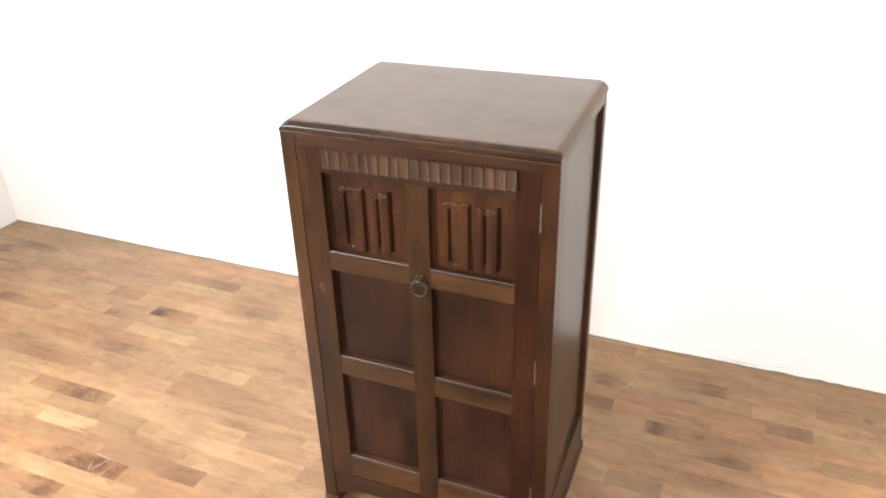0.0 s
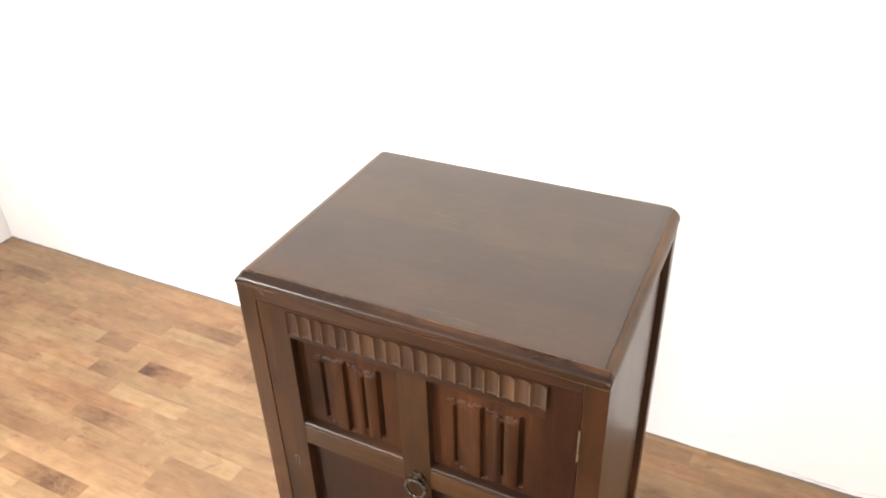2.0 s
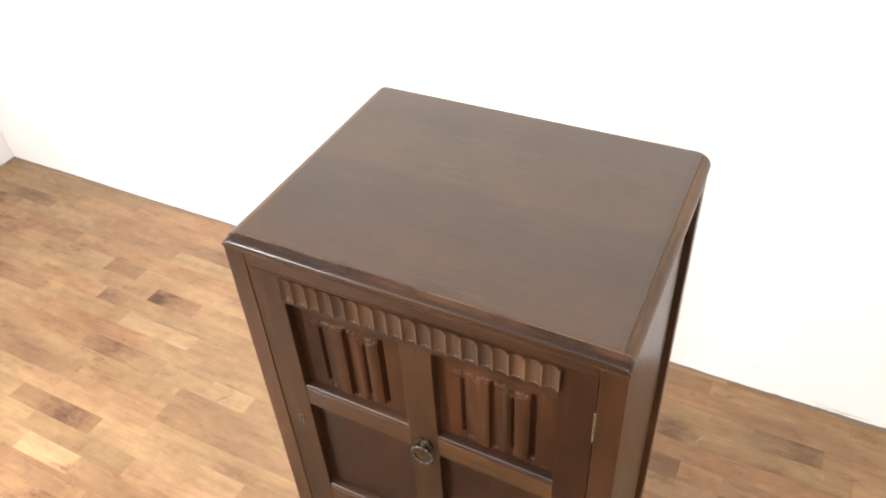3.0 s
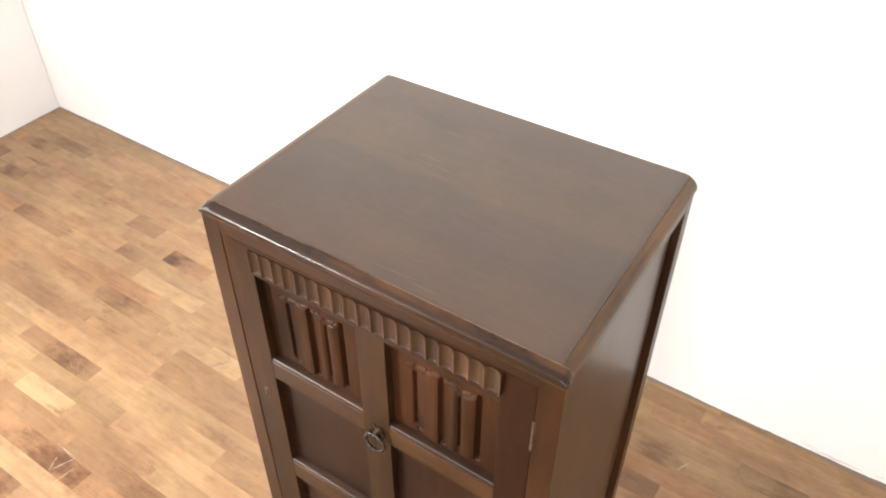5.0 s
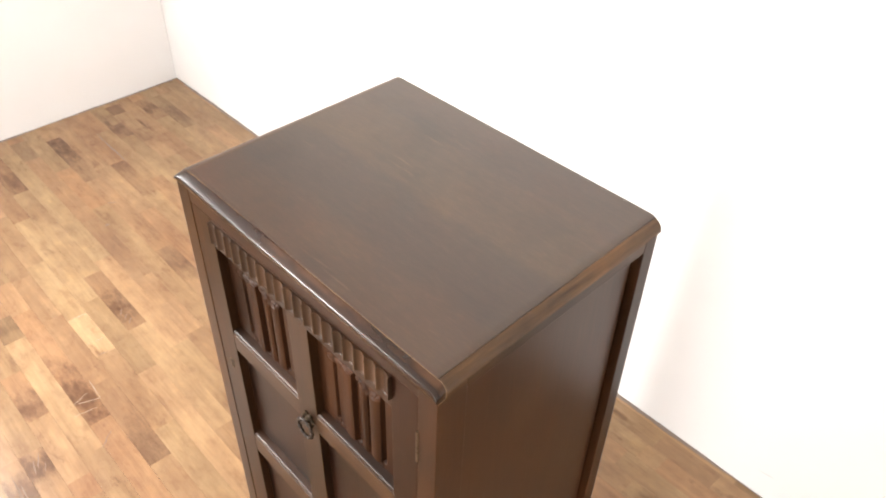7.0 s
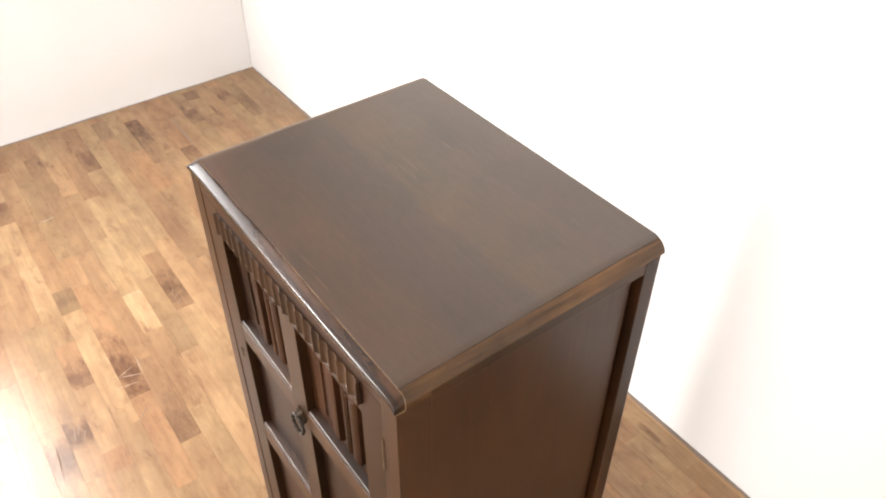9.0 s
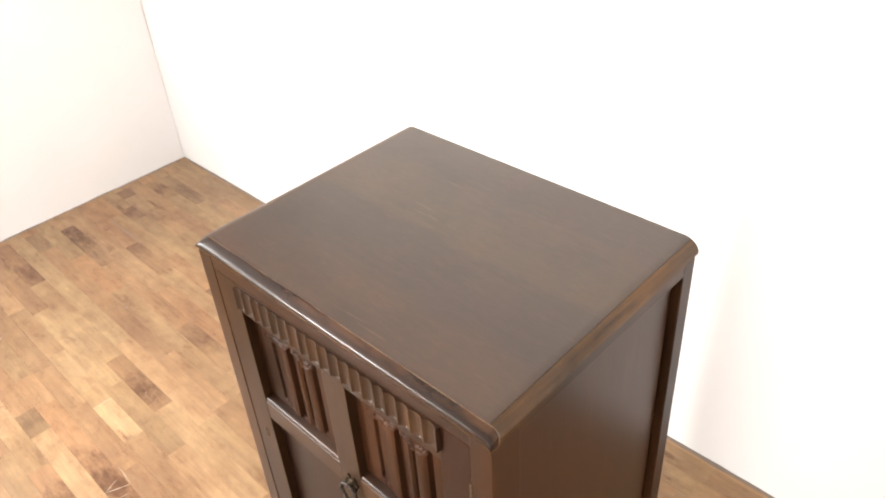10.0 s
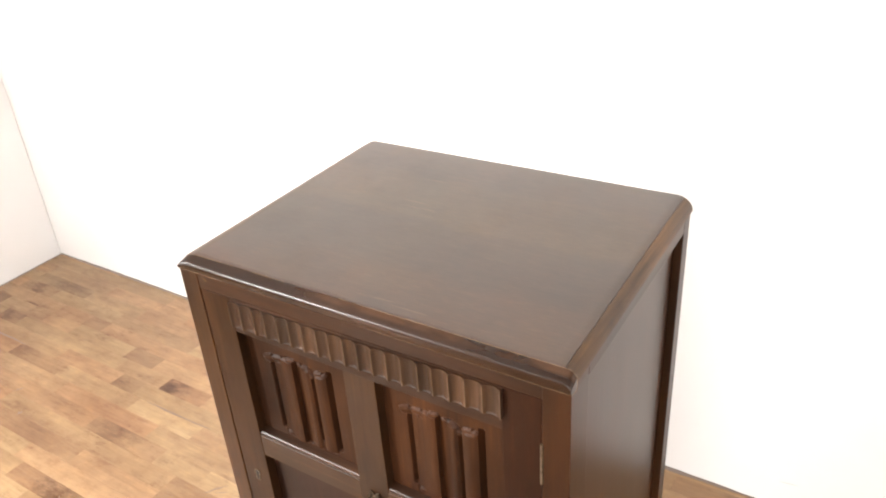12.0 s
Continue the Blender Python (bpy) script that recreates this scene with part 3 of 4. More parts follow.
for x0, x1 in PX:
    part("rail", sill_rail(DZ0, PZ[0][0], x0, x1), OAK_RAIL, door)
    part("rail", sill_rail(PZ[0][1], PZ[1][0], x0, x1), OAK_RAIL, door)
    part("rail", sill_rail(PZ[1][1], PZ[2][0], x0, x1), OAK_RAIL, door)
    for z in (PZ[0][0], PZ[1][0], PZ[2][0]):
        part("bead", bead(z, x0, x1), OAK_BEAD, door)
part("rail", rise(boxed(PX[0][0], PX[1][1], 0.0007, 0.022, PZ[2][1], DZ1, bev=0.0004)), OAK_HEAD, door)
part("muntin", boxed(PX[0][1], PX[1][0], 0.001, 0.022, DZ0, PZ[2][1] - 0.0001, bev=0.0006), OAK_MUNTIN, door)
for x0, x1 in PX:
    for z0, z1 in PZ[:2]:
        part("panel", boxed(x0 - 0.004, x1 + 0.004, 0.0150, 0.0215, z0 - 0.004, z1 + 0.004, bev=0), OAK_PANEL, door)


def fluted_strip():
    """A strip of shallow hollow flutes side by side, with sharp arrises and hand-cut, slightly uneven widths."""
    n, x0, x1, seg, rng = 19, -0.1945, 0.198, 12, random.Random(8)
    cuts = [x0 + (x1 - x0) * (i + (rng.uniform(-0.06, 0.06) if 0 < i < n else 0)) / n for i in range(n + 1)]
    lift = [rng.uniform(-0.0004, 0.0004) for _ in range(n)]
    bm, levels = bmesh.new(), []
    for z, deep, back in ((0.9062, 0.80, 0.0008), (0.9070, 0.95, 0.0), (0.911, 1.0, 0.0), (0.920, 1.0, 0.0), (0.930, 1.0, 0.0), (0.9385, 1.0, 0.0), (0.9427, 1.0, 0.0002), (0.9439, 0.92, 0.0009)):
        out = [(x0, 0.001, z)]
        for i in range(n):
            for j in range(seg):
                q = j / seg
                out.append((cuts[i] + (cuts[i + 1] - cuts[i]) * q, -0.0062 + back + (0.0056 * deep - back) * math.sin(math.pi * q ** 0.82) ** 0.85, z + lift[i] * math.sin(math.pi * q)))
        out += [(x1, -0.0062 + back, z), (x1, 0.001, z)]
        levels.append([bm.verts.new((u, v, w + 0.0195 * u)) for u, v, w in out])
    for a, c in zip(levels, levels[1:]):
        for i in range(len(out)):
            k = (i + 1) % len(out)
            bm.faces.new((a[i], a[k], c[k], c[i]))
    bm.faces.new(levels[0])
    bm.faces.new(levels[-1])
    return bm


part("fluted_strip", fluted_strip(), OAK_FLUTED, door, "strip of carved hollow flutes")



def carving(x, z):
    """Relief in metres of the folded-cloth carving, x and z from its middle."""
    u, h = x / 0.049, 0.0

    def ease(q):
        q = max(0.0, min(1.0, q))
        return q * q * (3 - 2 * q)

    top, bottom, soft = 0.058, -0.070, 0.0018
    if -1.05 < u <= -0.91:  # a narrow slit, sunk deep
        q = abs(u + 0.98) / 0.07
        h, top, bottom, soft = -0.0068 * min(1.0, 1.5 * (1 - q)), 0.047, -0.064, 0.003
    elif -0.91 < u <= -0.18:  # a broad fold, swelling to a crisp edge
        q = (u + 0.91) / 0.73
        h, top, bottom = -0.0010 + 0.0050 * ease(q * 1.25) - 0.0008 * ease((q - 0.85) / 0.15), 0.0595, -0.076
    elif -0.18 < u <= 0.42:  # the fold behind it, rising out of a hollow
        q = (u + 0.18) / 0.60
        h, top, bottom = -0.0046 + 0.0082 * ease(q * 1.2) - 0.0022 * ease((q - 0.84) / 0.16), 0.0615 - 0.006 * ease(q * 1.4), -0.074
    elif 0.42 < u <= 0.53:
        q = abs(u - 0.475) / 0.055
        h, top, bottom, soft = -0.0062 * min(1.0, 1.5 * (1 - q)), 0.046, -0.058, 0.003
    elif 0.53 < u <= 0.95:  # the last narrow fold
        q = (u - 0.53) / 0.42
        h, top, bottom = 0.0042 * math.sin(math.pi * (0.12 + 0.80 * q)) ** 0.8, 0.053, -0.072
    elif 0.95 < u < 1.13:  # the wide slit beside it
        q = abs(u - 1.04) / 0.09
        h, top, bottom, soft = -0.0085 * min(1.0, 1.5 * (1 - q)), 0.064, -0.066, 0.006
    h *= ease(min(top - z, z - bottom) / soft + 0.5)

    def leaf(ua, za, ub, zb, r, hh):
        ax, bx, q = ua * 0.049, ub * 0.049, 0.0
        ll = (bx - ax) ** 2 + (zb - za) ** 2
        if ll > 0:
            q = max(0.0, min(1.0, ((x - ax) * (bx - ax) + (z - za) * (zb - za)) / ll))
        d = math.hypot(x - ax - q * (bx - ax), z - za - q * (zb - za)) / (0.9 * r * (1 + 0.18 * math.sin(1100 * x + 1) * math.cos(900 * z)))
        return 0.50 * hh * (1 - d * d) ** 0.9 if d < 1 else -0.30 * hh * math.sin(math.pi * (d - 1) / 0.55) if d < 1.55 else 0

    # curled crowns over the folds, and small buds at their feet
    for b in ((-1.16, 0.0520, -1.02, 0.0555, 0.0060, 0.0026), (-0.84, 0.0560, -0.62, 0.0570, 0.0050, 0.0040), (-0.54, 0.0525, -0.46, 0.0560, 0.0062, 0.0058), (-0.36, 0.0610, -0.18, 0.0620, 0.0034, 0.0046),
              (0.02, 0.0590, 0.14, 0.0575, 0.0036, 0.0044), (0.20, 0.0560, 0.32, 0.0530, 0.0060, 0.0052), (0.36, 0.0500, 0.44, 0.0480, 0.0050, 0.0050), (0.60, 0.0540, 0.74, 0.0550, 0.0050, 0.0044), (0.80, 0.0515, 0.86, 0.0535, 0.0058, 0.0056),
              (-0.80, -0.071, -0.70, -0.0705, 0.0048, 0.0042), (0.22, -0.070, 0.34, -0.0700, 0.0050, 0.0042)):
        q = leaf(*b)
        if q > 0 and q > h or q < 0 and -0.0005 < h < 0.0005 and z > 0:  # cut in round its upper rim
            h = q
    return h


def carved_panel(x0, x1, z0, z1):
    n, bm = 156, bmesh.new()
    cx, cz = (x0 + x1) / 2 - 0.001, 0.800
    grid = []
    for j in range(n + 1):
        z = z0 + (z1 - z0) * j / n
        grid.append([bm.verts.new((x0 + (x1 - x0) * i / n, 0.0150 - carving(x0 + (x1 - x0) * i / n - cx, z - cz), z)) for i in range(n + 1)])
    for j in range(n):
        for i in range(n):
            bm.faces.new((grid[j][i], grid[j][i + 1], grid[j + 1][i + 1], grid[j + 1][i]))
    rim = grid[0] + [r[-1] for r in grid[1:]] + grid[-1][-2::-1] + [r[0] for r in grid[-2:0:-1]]
    back = [bm.verts.new((v.co.x, 0.0320, v.co.z)) for v in rim]
    for i in range(len(rim)):
        k = (i + 1) % len(rim)
        bm.faces.new((rim[i], back[i], back[k], rim[k]))
    bm.faces.new(back)
    return bm


for x0, x1 in PX:
    part("carved_panel", carved_panel(x0 - 0.004, x1 + 0.004, PZ[2][0] - 0.004, PZ[2][1] + 0.004), OAK_CARVED, door, "upper panel carved with a folded-cloth relief")


def rosette():
    """A small pierced-looking plate with a scalloped rim and a central boss."""
    bm, n = bmesh.new(), 48
    cx, cz = 0.0045, 0.6905
    rings = []
    for k, (f, y) in enumerate(((1.0, 0.0012), (1.0, -0.0012), (0.82, -0.0026), (0.6, -0.0016), (0.45, -0.0030), (0.32, -0.0075), (0.16, -0.0095))):
        ring = []
        for i in range(n):
            q = 2 * math.pi * i / n
            r = 0.0125 * f * (1 + (0.16 if k < 4 else 0.0) * math.cos(6 * q))
            ring.append(bm.verts.new((cx + r * math.cos(q), y, cz + 1.1 * r * math.sin(q))))
        rings.append(ring)
    for a, c in zip(rings, rings[1:]):
        for i in range(n):
            bm.faces.new((a[i], a[(i + 1) % n], c[(i + 1) % n], c[i]))
    bm.faces.new(rings[0])
    bm.faces.new(rings[-1])
    return bm


part("handle_plate", rosette(), PLATE, door, "tarnished metal rosette plate")
bm = bmesh.new()
pts = [(0.0045 + 0.0165 * math.sin(2 * math.pi * i / 64), -0.0075 - 0.0015 * (1 - math.cos(2 * math.pi * i / 64)) / 2, 0.6765 + 0.0160 * math.cos(2 * math.pi * i / 64)) for i in range(64)]
tube(bm, pts, lambda f: 0.0026 + 0.0007 * math.cos(2 * math.pi * f * 12), 10, closed=True)
part("ring_handle", bm, IRON, door, "tarnished beaded metal ring pull")

# key escutcheon
KX, KZ = -0.2215, 0.628
path = [(KX + 0.0046 * math.sin(q), -0.0003, KZ + 0.005 + 0.0046 * math.cos(q)) for q in (radians(-140 + 280 * i / 14) for i in range(15))]
path += [(KX + 0.0034, -0.0003, KZ - 0.010), (KX - 0.0034, -0.0003, KZ - 0.010)]
part("keyhole_escutcheon", tube(bmesh.new(), path, 0.0008, 8, closed=True), BRASS, door, "small dull brass keyhole liner")
part("keyhole", prism(bmesh.new(), [(p[0], p[2]) for p in path], "y", -0.0002, 0.004), HOLE, door, "dark keyhole")

# hinges
for z0, z1 in ((0.837, 0.893), (0.503, 0.559), (0.170, 0.227)):
    bm = bmesh.new()
    for i in range(3):
        a, c = z0 + (z1 - z0) * i / 3, z0 + (z1 - z0) * (i + 1) / 3
        tube(bm, [(0.2425, -0.0005, a + 0.0004), (0.2425, -0.0005, c - 0.0004)], 0.0019, 10)
    part("hinge", bm, BRASS, cupboard, "brass butt hinge knuckle")

# floor
floor = tagged(finish("floor", boxed(LEFT - 0.3, RIGHT + 0.12, FRONT - 0.1, BACK + 0.1, -0.06, -0.012, bev=0), GAP), "floor of narrow worn hardwood strips in mixed browns", "floor", kind="structure")
PITCH, Y0 = 0.056, -0.258


def plank_mesh(g=0.00015):
    """One strip, 1 long in x and one pitch wide."""
    bm = bmesh.new()
    box(bm, 0, 1, g, PITCH - g, -0.02, 0, bev=0)
    bmesh.ops.recalc_face_normals(bm, faces=bm.faces)
    me = bpy.data.meshes.new("plank")
    bm.to_mesh(me)
    bm.free()
    me.materials.append(PLANK)
    return me


STRIP = plank_mesh()


def plank(row, x0, x1, tone, spot=0.5, dirt=0.0):
    ob = new("plank", STRIP)
    ob.parent = floor
    ob.location, ob.scale = (x0 + 0.0001, Y0 + PITCH * row, random.uniform(-0.0002, 0.0002)), (x1 - x0 - 0.0002, 1, 1)
    ob.color = (0.60 + 0.79 * (tone - 0.6), spot, dirt, 1)
    return ob


def strips(row, *pieces):
    """Lays a row from the west wall eastward: each piece's end and tone, 0 dark to 1 pale, and, if it has one, where its dark stain lies along it and how strong."""
    x = -2.46
    for end, *look_of in pieces:
        plank(row, x, end, *look_of)
        x = end


strips(-7, (-1.82, 0.6), (-1.22, 0.67), (-0.96, 0.67), (-0.62, 0.49), (-0.36, 0.63), (0.14, 0.58), (0.48, 0.57), (0.82, 0.62), (1.08, 0.59), (1.5, 0.52))
strips(-6, (-1.92, 0.67), (-1.58, 0.71), (-0.98, 0.57), (-0.72, 0.57), (-0.46, 0.61), (-0.12, 0.65), (0.22, 0.55), (0.82, 0.79), (1.16, 0.68), (1.5, 0.78))
strips(-5, (-1.92, 0.58), (-1.58, 0.67), (-1.24, 0.59), (-0.64, 0.67), (-0.04, 0.71), (0.38, 0.6), (0.64, 0.55), (1.14, 0.73), (1.5, 0.63))
strips(-4, (-2.08, 0.68), (-1.82, 0.59), (-1.4, 0.78), (-0.9, 0.73), (-0.48, 0.61), (0.02, 0.59), (0.28, 0.6), (0.62, 0.47), (0.88, 0.47), (1.22, 0.76), (1.5, 0.52))
strips(-3, (-1.82, 0.54), (-1.32, 0.67), (-1.06, 0.49), (-0.64, 0.53), (-0.22, 0.78), (0.04, 0.64), (0.38, 0.54), (0.72, 0.69), (1.14, 0.58), (1.5, 0.72))
strips(-2, (-2, 0.57), (-1.74, 0.54), (-1.4, 0.59), (-0.85, 0.56), (-0.6, 0.55, 0.45, 0.9), (0.04, 0.57), (0.64, 0.62), (1.24, 0.59), (1.5, 0.64))
strips(-1, (-1.92, 0.53), (-1.58, 0.76), (-1.25, 0.66), (-1.06, 0.5), (-0.85, 0.64), (-0.64, 0.58, 0.2, 1.0), (-0.16, 0.64), (0.18, 0.51), (0.44, 0.5), (0.78, 0.56), (1.28, 0.62), (1.5, 0.71))
strips(0, (-1.94, 0.73), (-1.8, 0.42), (-1.52, 0.76), (-1.31, 0.85), (-1.13, 0.68), (-0.94, 0.47, 0.75, 0.9), (-0.7, 0.7), (-0.63, 0.58), (-0.13, 0.59), (0.29, 0.54), (0.79, 0.61), (1.13, 0.71), (1.5, 0.69))
strips(1, (-2.28, 0.54), (-2.13, 0.44), (-1.66, 0.62), (-1.364, 0.56), (-1.25, 0.38, 0.5, 0.5), (-0.75, 0.8), (-0.43, 0.65), (0.17, 0.63), (0.77, 0.52), (1.19, 0.7), (1.5, 0.53))
strips(2, (-2.01, 0.49), (-1.74, 0.45), (-1.51, 0.62), (-1.35, 0.62), (-0.83, 0.57, 0.82, 1.0), (-0.5, 0.55), (-0, 0.54), (0.42, 0.61), (0.84, 0.49), (1.26, 0.54), (1.5, 0.52))
strips(3, (-2.17, 0.55), (-1.5, 0.47), (-1.27, 0.62), (-0.95, 0.52), (-0.62, 0.46, 0.92, 0.6), (-0.21, 0.58), (0.29, 0.58), (0.71, 0.69), (1.13, 0.59), (1.5, 0.67))
strips(4, (-2.11, 0.64), (-1.85, 0.8), (-1.54, 0.58), (-1.23, 0.8), (-1.04, 0.9), (-0.71, 0.62), (-0.21, 0.58), (0.21, 0.69), (0.81, 0.58), (1.15, 0.62), (1.5, 0.67))
strips(5, (-2.3, 0.56), (-2.08, 0.58), (-1.79, 0.49), (-1.27, 0.76), (-1.06, 0.56), (-0.91, 0.49), (-0.39, 0.76), (0.21, 0.48), (0.71, 0.57), (1.13, 0.69), (1.5, 0.63))
strips(6, (-2.3, 0.69), (-1.955, 0.44, 0.75, 0.8), (-1.38, 0.69), (-1.08, 0.46, 0.65, 0.9), (-0.61, 0.76), (-0.37, 0.48), (-0.15, 0.62), (0.11, 0.71), (0.61, 0.64), (0.95, 0.59), (1.21, 0.58), (1.5, 0.64))
strips(7, (-2.23, 0.68), (-1.43, 0.74), (-0.94, 0.76), (-0.44, 0.62), (0.16, 0.65), (0.58, 0.62), (0.84, 0.49), (1.5, 0.75))
strips(8, (-2.29, 0.56), (-2.14, 0.43), (-1.65, 0.55), (-1.27, 0.47), (-0.956, 0.59), (-0.435, 0.46), (-0.15, 0.57), (0.45, 0.58), (1.05, 0.55), (1.5, 0.68))
strips(9, (-2, 0.54), (-1.7, 0.62), (-0.96, 0.67), (-0.62, 0.48), (-0.18, 0.61), (0.42, 0.55), (0.76, 0.61), (1.5, 0.72))
strips(10, (-2.23, 0.68), (-1.87, 0.48, 0.35, 0.9), (-1.354, 0.67), (-1.06, 0.47, 0.4, 0.6), (-0.89, 0.62), (-0.75, 0.8), (-0.43, 0.65), (0.17, 0.68), (0.35, 0.6), (0.49, 0.42), (0.99, 0.69), (1.5, 0.48))
strips(11, (-1.92, 0.62), (-1.58, 0.55), (-1.16, 0.57), (-0.66, 0.6), (-0.24, 0.61), (0.26, 0.64), (0.52, 0.58), (0.78, 0.5), (1.12, 0.44), (1.5, 0.64))
strips(12, (-1.92, 0.61), (-1.66, 0.5), (-1.31, 0.61), (-1.04, 0.8), (-0.54, 0.61), (-0.12, 0.54), (0.22, 0.59), (0.72, 0.54), (1.32, 0.69), (1.5, 0.6))
strips(13, (-2.16, 0.64), (-1.74, 0.6), (-1.457, 0.57), (-1.354, 0.43), (-0.69, 0.53), (-0.43, 0.55), (0.27, 0.62), (0.35, 0.47), (0.69, 0.66), (1.19, 0.61), (1.5, 0.67))
strips(14, (-2.18, 0.54), (-2.067, 0.37, 0.3, 0.6), (-1.51, 0.61), (-1.3, 0.54), (-1.12, 0.43, 0.2, 1.0), (-0.6, 0.69), (-0.1, 0.52), (0.41, 0.56), (0.5, 0.41, 0.3, 0.8), (0.86, 0.55), (1.0, 0.47), (1.5, 0.61))
strips(15, (-2.33, 0.58), (-2.25, 0.35), (-1.99, 0.51), (-1.83, 0.72), (-1.54, 0.55), (-1.4, 0.4), (-1.1, 0.65), (-0.94, 0.72), (-0.34, 0.67), (0.22, 0.69), (0.31, 0.36), (0.41, 0.68), (0.58, 0.58), (0.71, 0.72), (1.31, 0.58), (1.5, 0.59))
strips(16, (-2, 0.66), (-1.84, 0.48), (-1.74, 0.42), (-1.31, 0.56), (-0.98, 0.6), (-0.85, 0.42), (-0.31, 0.7), (0.03, 0.64), (0.72, 0.52), (0.836, 0.43, 0.7, 0.5), (1.17, 0.66), (1.5, 0.58))
strips(17, (-2.3, 0.52), (-2.11, 0.46, 0.5, 0.8), (-1.75, 0.65), (-1.36, 0.52), (-1.1, 0.68), (-0.5, 0.62), (0.19, 0.65), (0.34, 0.5, 0.5, 0.7), (0.62, 0.6), (0.68, 0.48), (1.16, 0.63), (1.5, 0.57))
strips(18, (-2.29, 0.56), (-1.98, 0.46, 0.6, 0.6), (-1.69, 0.64), (-1.3, 0.5), (-1.1, 0.43, 0.7, 0.5), (-0.81, 0.6), (-0.47, 0.59), (0.13, 0.56), (0.45, 0.6), (0.61, 0.43, 0.7, 0.6), (0.847, 0.6), (1.02, 0.48), (1.5, 0.59))
strips(19, (-2.29, 0.69), (-1.93, 0.6), (-1.51, 0.56), (-1.17, 0.6), (-0.75, 0.53), (-0.41, 0.62), (-0.15, 0.58), (0.022, 0.6), (0.153, 0.74), (0.209, 0.76), (0.37, 0.58), (0.87, 0.53), (1.21, 0.54), (1.5, 0.65))
strips(20, (-2.16, 0.61), (-1.66, 0.58), (-1.4, 0.64), (-0.92, 0.75), (-0.73, 0.53), (-0.39, 0.6), (0.165, 0.57), (0.325, 0.49), (0.66, 0.72), (0.85, 0.67), (1.27, 0.68), (1.5, 0.56))
strips(21, (-2, 0.77), (-1.5, 0.51), (-1.08, 0.68), (-0.66, 0.63), (-0.24, 0.52), (0.36, 0.82), (0.7, 0.65), (1.04, 0.57), (1.3, 0.62), (1.5, 0.61))

# plain strips beyond, towards the rest of the room
bm = bmesh.new()
for k in range(-72, 22):
    x = -2.46 if k < -7 else 1.5
    while x < RIGHT:
        e = min(RIGHT, x + random.uniform(0.3, 0.7))
        box(bm, x + 0.0004, e - 0.0004, Y0 + PITCH * k + 0.0004, Y0 + PITCH * (k + 1) - 0.0004, -0.02, 0, bev=0)
        x = e
rest = tagged(finish("planks_beyond", bm, PLANK, floor), kind="stuff")
rest.color = (0.6, 0.5, 0.0, 1)


def sliver(x0, y0, x1, y1, w):
    """A thin gouge or scratch in the boards."""
    bm, n = bmesh.new(), 6
    a, c = Vector((x0, y0, 0)), Vector((x1, y1, 0))
    side = (c - a).cross(Vector((0, 0, 1))).normalized()
    rows = []
    for i in range(n + 1):
        f = i / n
        p = a.lerp(c, f) + side * random.uniform(-0.35, 0.35) * w
        h = w * (0.15 + math.sin(math.pi * f) * random.uniform(0.35, 1.0)) / 2
        rows.append([bm.verts.new((*(p - side * h).xy, 0.0004)), bm.verts.new((*p.xy, 0.0008)), bm.verts.new((*(p + side * h).xy, 0.0004))])
    for p, q in zip(rows, rows[1:]):
        bm.faces.new((p[0], q[0], q[1], p[1]))
        bm.faces.new((p[1], q[1], q[2], p[2]))
    return bm


GOUGE, on, ol, ob_ = material("dark_gouge")
ob_.inputs["Base Color"].default_value, ob_.inputs["Roughness"].default_value = (0.125, 0.074, 0.044, 1), 0.7
RAW, wn_, wl_, wb_ = material("raw_scratch")
wb_.inputs["Base Color"].default_value, wb_.inputs["Roughness"].default_value = (0.29, 0.22, 0.155, 1), 0.6
for mark in ((-0.850, 0.294, -0.812, 0.346, 0.005), (-0.826, 0.308, -0.796, 0.328, 0.003), (-0.741, 0.254, -0.726, 0.261, 0.013), (-0.782, -0.110, -0.746, -0.152, 0.004),
             (0.444, 0.788, 0.489, 0.734, 0.003), (0.388, 0.679, 0.482, 0.690, 0.004), (0.577, 0.610, 0.597, 0.558, 0.005), (0.836, 0.697, 0.838, 0.640, 0.006),
             (0.421, 0.481, 0.694, 0.477, 0.005), (-1.703, 0.300, -1.685, 0.331, 0.004), (-1.588, 0.242, -1.585, 0.258, 0.011), (-2.156, 0.4725, -1.897, 0.4700, 0.006), (-1.284, 0.4670, -1.013, 0.4730, 0.006),
             (-1.178, 0.106, -1.150, 0.088, 0.004), (-1.152, 0.110, -1.126, 0.090, 0.003), (-1.126, 0.108, -1.102, 0.092, 0.004), (-1.046, -0.033, -1.042, 0.012, 0.003),
             (-0.810, -0.345, -0.660, -0.352, 0.006), (-0.770, -0.336, -0.700, -0.341, 0.004), (-0.836, -0.272, -0.792, -0.287, 0.005), (-0.822, -0.291, -0.776, -0.299, 0.004), (-0.800, -0.268, -0.770, -0.280, 0.003)):
    part("gouge", sliver(*mark), GOUGE, floor)
for mark in ((-0.920, -0.142, -0.898, -0.086, 0.003), (-0.974, -0.083, -0.900, -0.087, 0.002), (-0.883, -0.163, -0.876, -0.105, 0.002), (0.327, 0.698, 0.345, 0.738, 0.003), (-1.746, -0.138, -1.752, -0.090, 0.005), (-1.229, -0.018, -1.224, 0.020, 0.003), (-1.106, -0.034, -1.100, 0.016, 0.002), (-0.940, -0.104, -0.918, -0.150, 0.002)):
    part("scratch", sliver(*mark), RAW, floor)


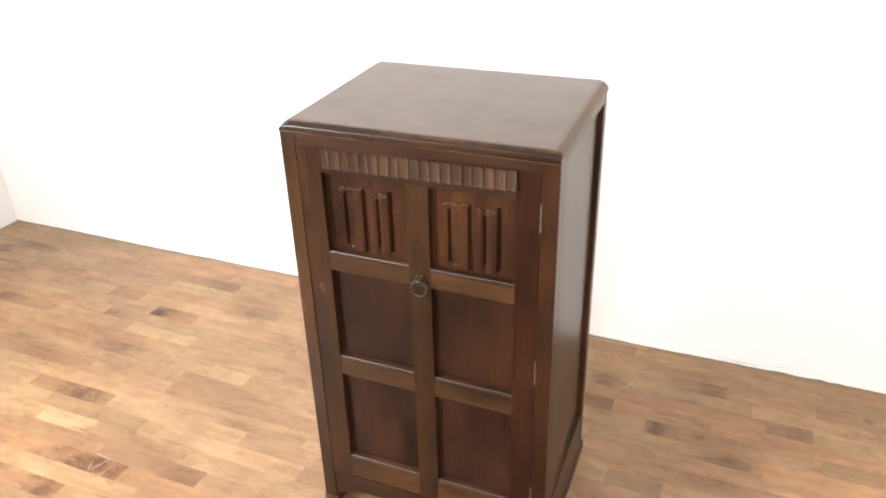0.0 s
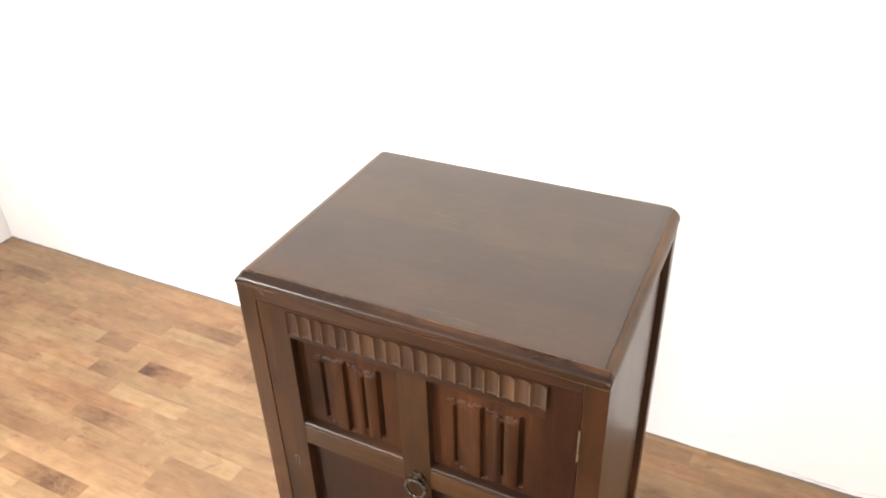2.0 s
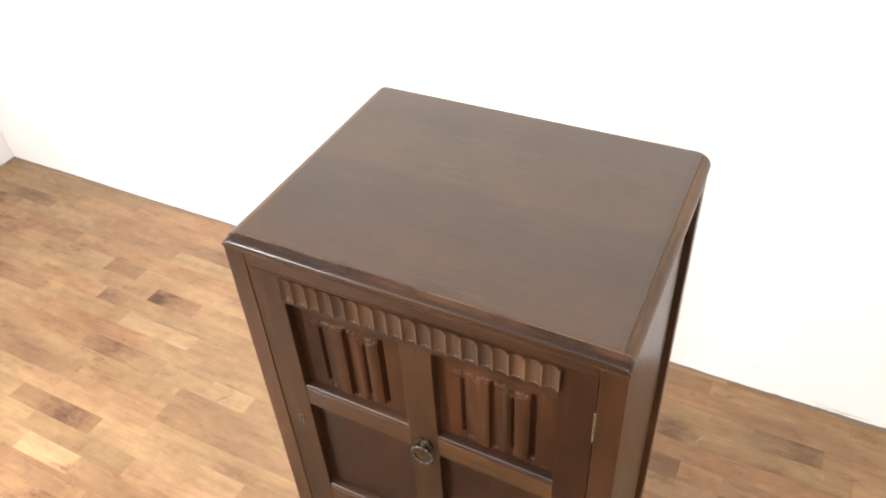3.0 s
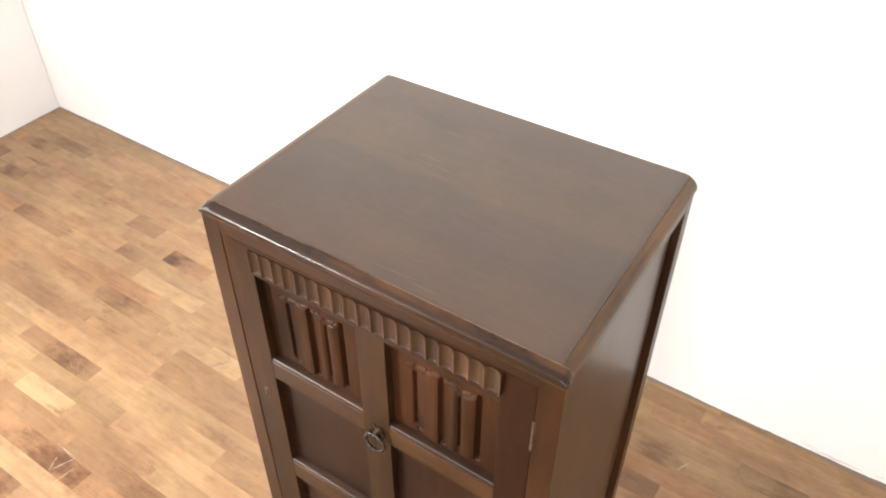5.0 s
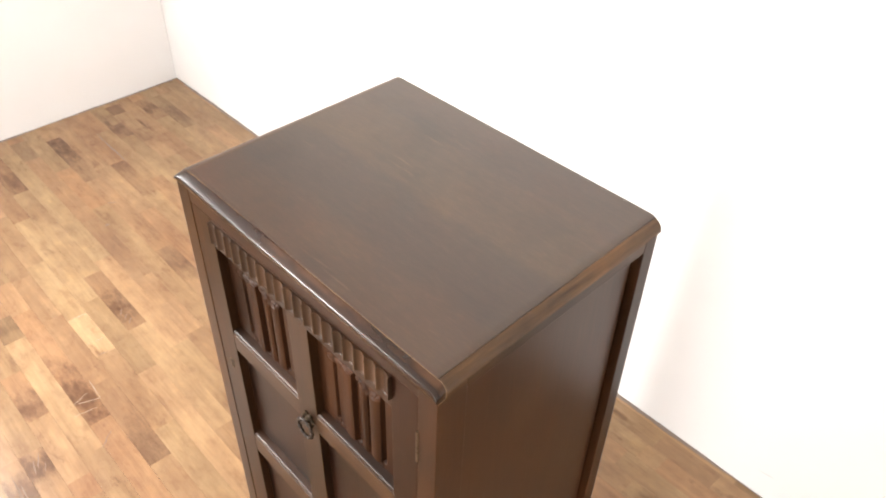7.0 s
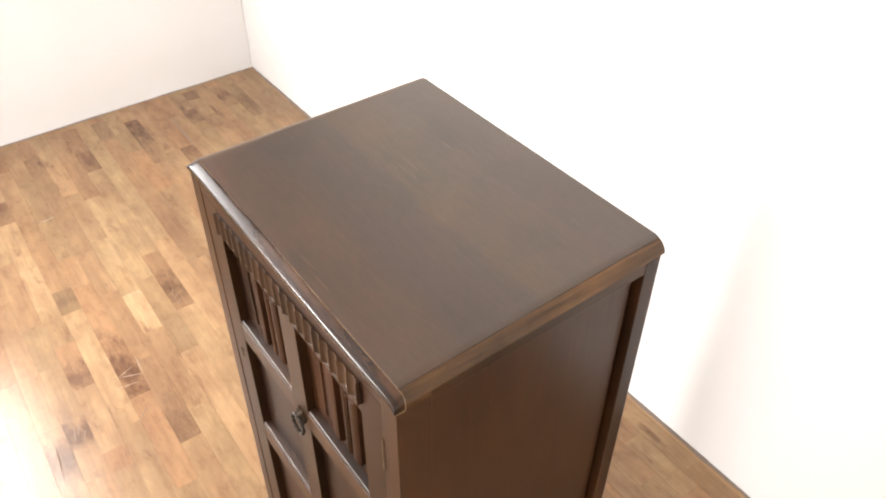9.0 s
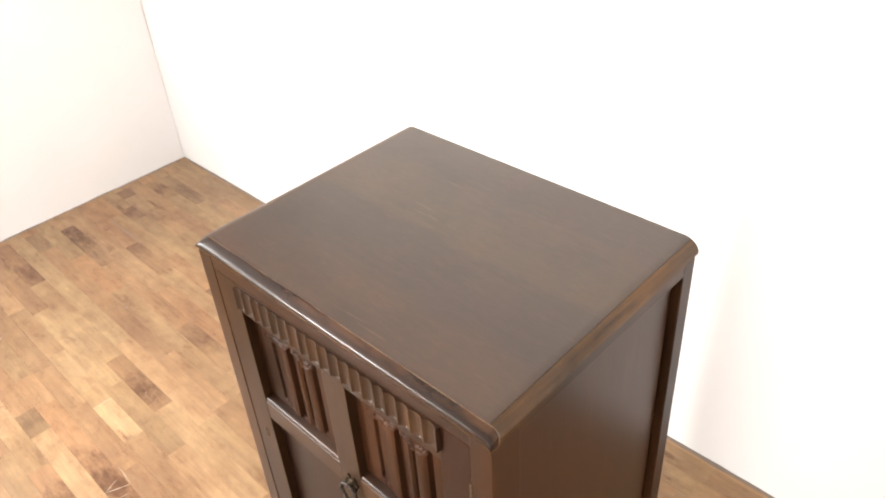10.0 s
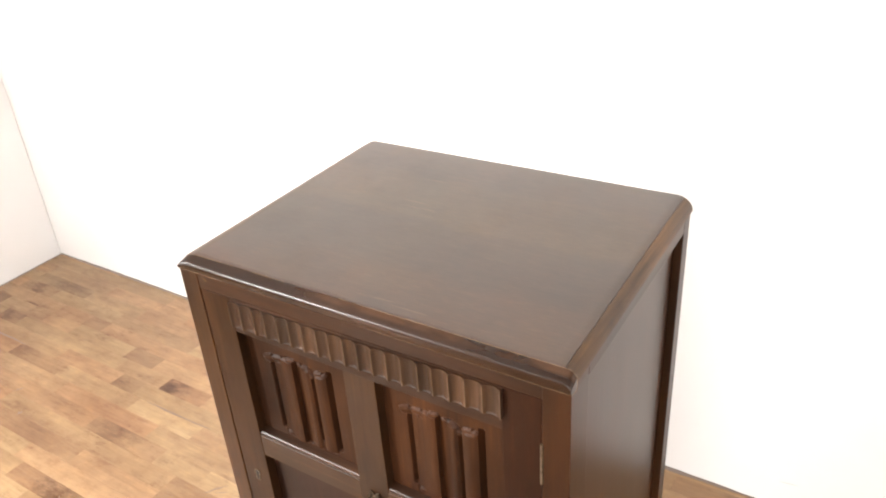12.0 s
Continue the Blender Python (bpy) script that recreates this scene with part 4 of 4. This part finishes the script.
def ragged_edge(length, seed):
    """The uneven dark gap and paint edge where a wall meets the floor."""
    rng, bm, n = random.Random(seed), bmesh.new(), int(length / 0.009)
    a, b, up = [], [], []
    w, h = 0.008, 0.003
    for i in range(n + 1):
        w = min(0.011, max(0.004, w + rng.uniform(-0.0013, 0.0013)))
        x = length * i / n
        h = min(0.013, max(0.0015, h + rng.uniform(-0.0017, 0.0017)))
        a.append((x, 0.002, 0.0006))
        b.append((x, -w, 0.0006))
        up.append(h * (1.0 if 2.85 < x < 3.3 else 0.35))
    top = [bm.verts.new((p[0], 0.002, q)) for p, q in zip(a, up)]
    low = [bm.verts.new(p) for p in b]
    wall_side = [bm.verts.new((p[0], -0.0008, q)) for p, q in zip(a, up)]
    for i in range(n):
        bm.faces.new((low[i], low[i + 1], wall_side[i + 1], wall_side[i]))
        bm.faces.new((wall_side[i], wall_side[i + 1], top[i + 1], top[i]))
    return bm


DUST, dn, dl, db = material("dusty_edge")
db.inputs["Base Color"].default_value, db.inputs["Roughness"].default_value = (0.155, 0.118, 0.098, 1), 0.9
tr = tagged(finish("trim", ragged_edge(RIGHT - LEFT, 3), DUST), "thin ragged dark joint along the foot of the wall", "trim", kind="structure")
tr.matrix_world = pose(LEFT, BACK, 0)
tr = tagged(finish("trim", ragged_edge(5.1, 4), DUST), "thin ragged dark joint along the foot of the wall", "trim", kind="structure")
tr.matrix_world = pose(LEFT, BACK, 0, 0, 0, LEAN_L - 90) @ pose(0, 0, 0) @ Matrix.Diagonal((1, -1, 1, 1))

SCUFF, fn, fl, fb = material("grey_scuff")
fb.inputs["Base Color"].default_value, fb.inputs["Roughness"].default_value = (0.56, 0.53, 0.52, 1), 0.8
north = bpy.data.objects["wall_north"]
for x0, z0, x1, z1, w in ((0.392, 0.077, 0.433, 0.081, 0.0025), (0.548, 0.018, 0.600, 0.017, 0.004), (0.72, 0.016, 0.775, 0.026, 0.003), (0.57, 0.010, 0.70, 0.012, 0.007)):
    ob = part("scuff_mark", sliver(x0, z0, x1, z1, w), SCUFF, north)
    ob.matrix_world = pose(0, BACK - 0.0002, 0, 90)
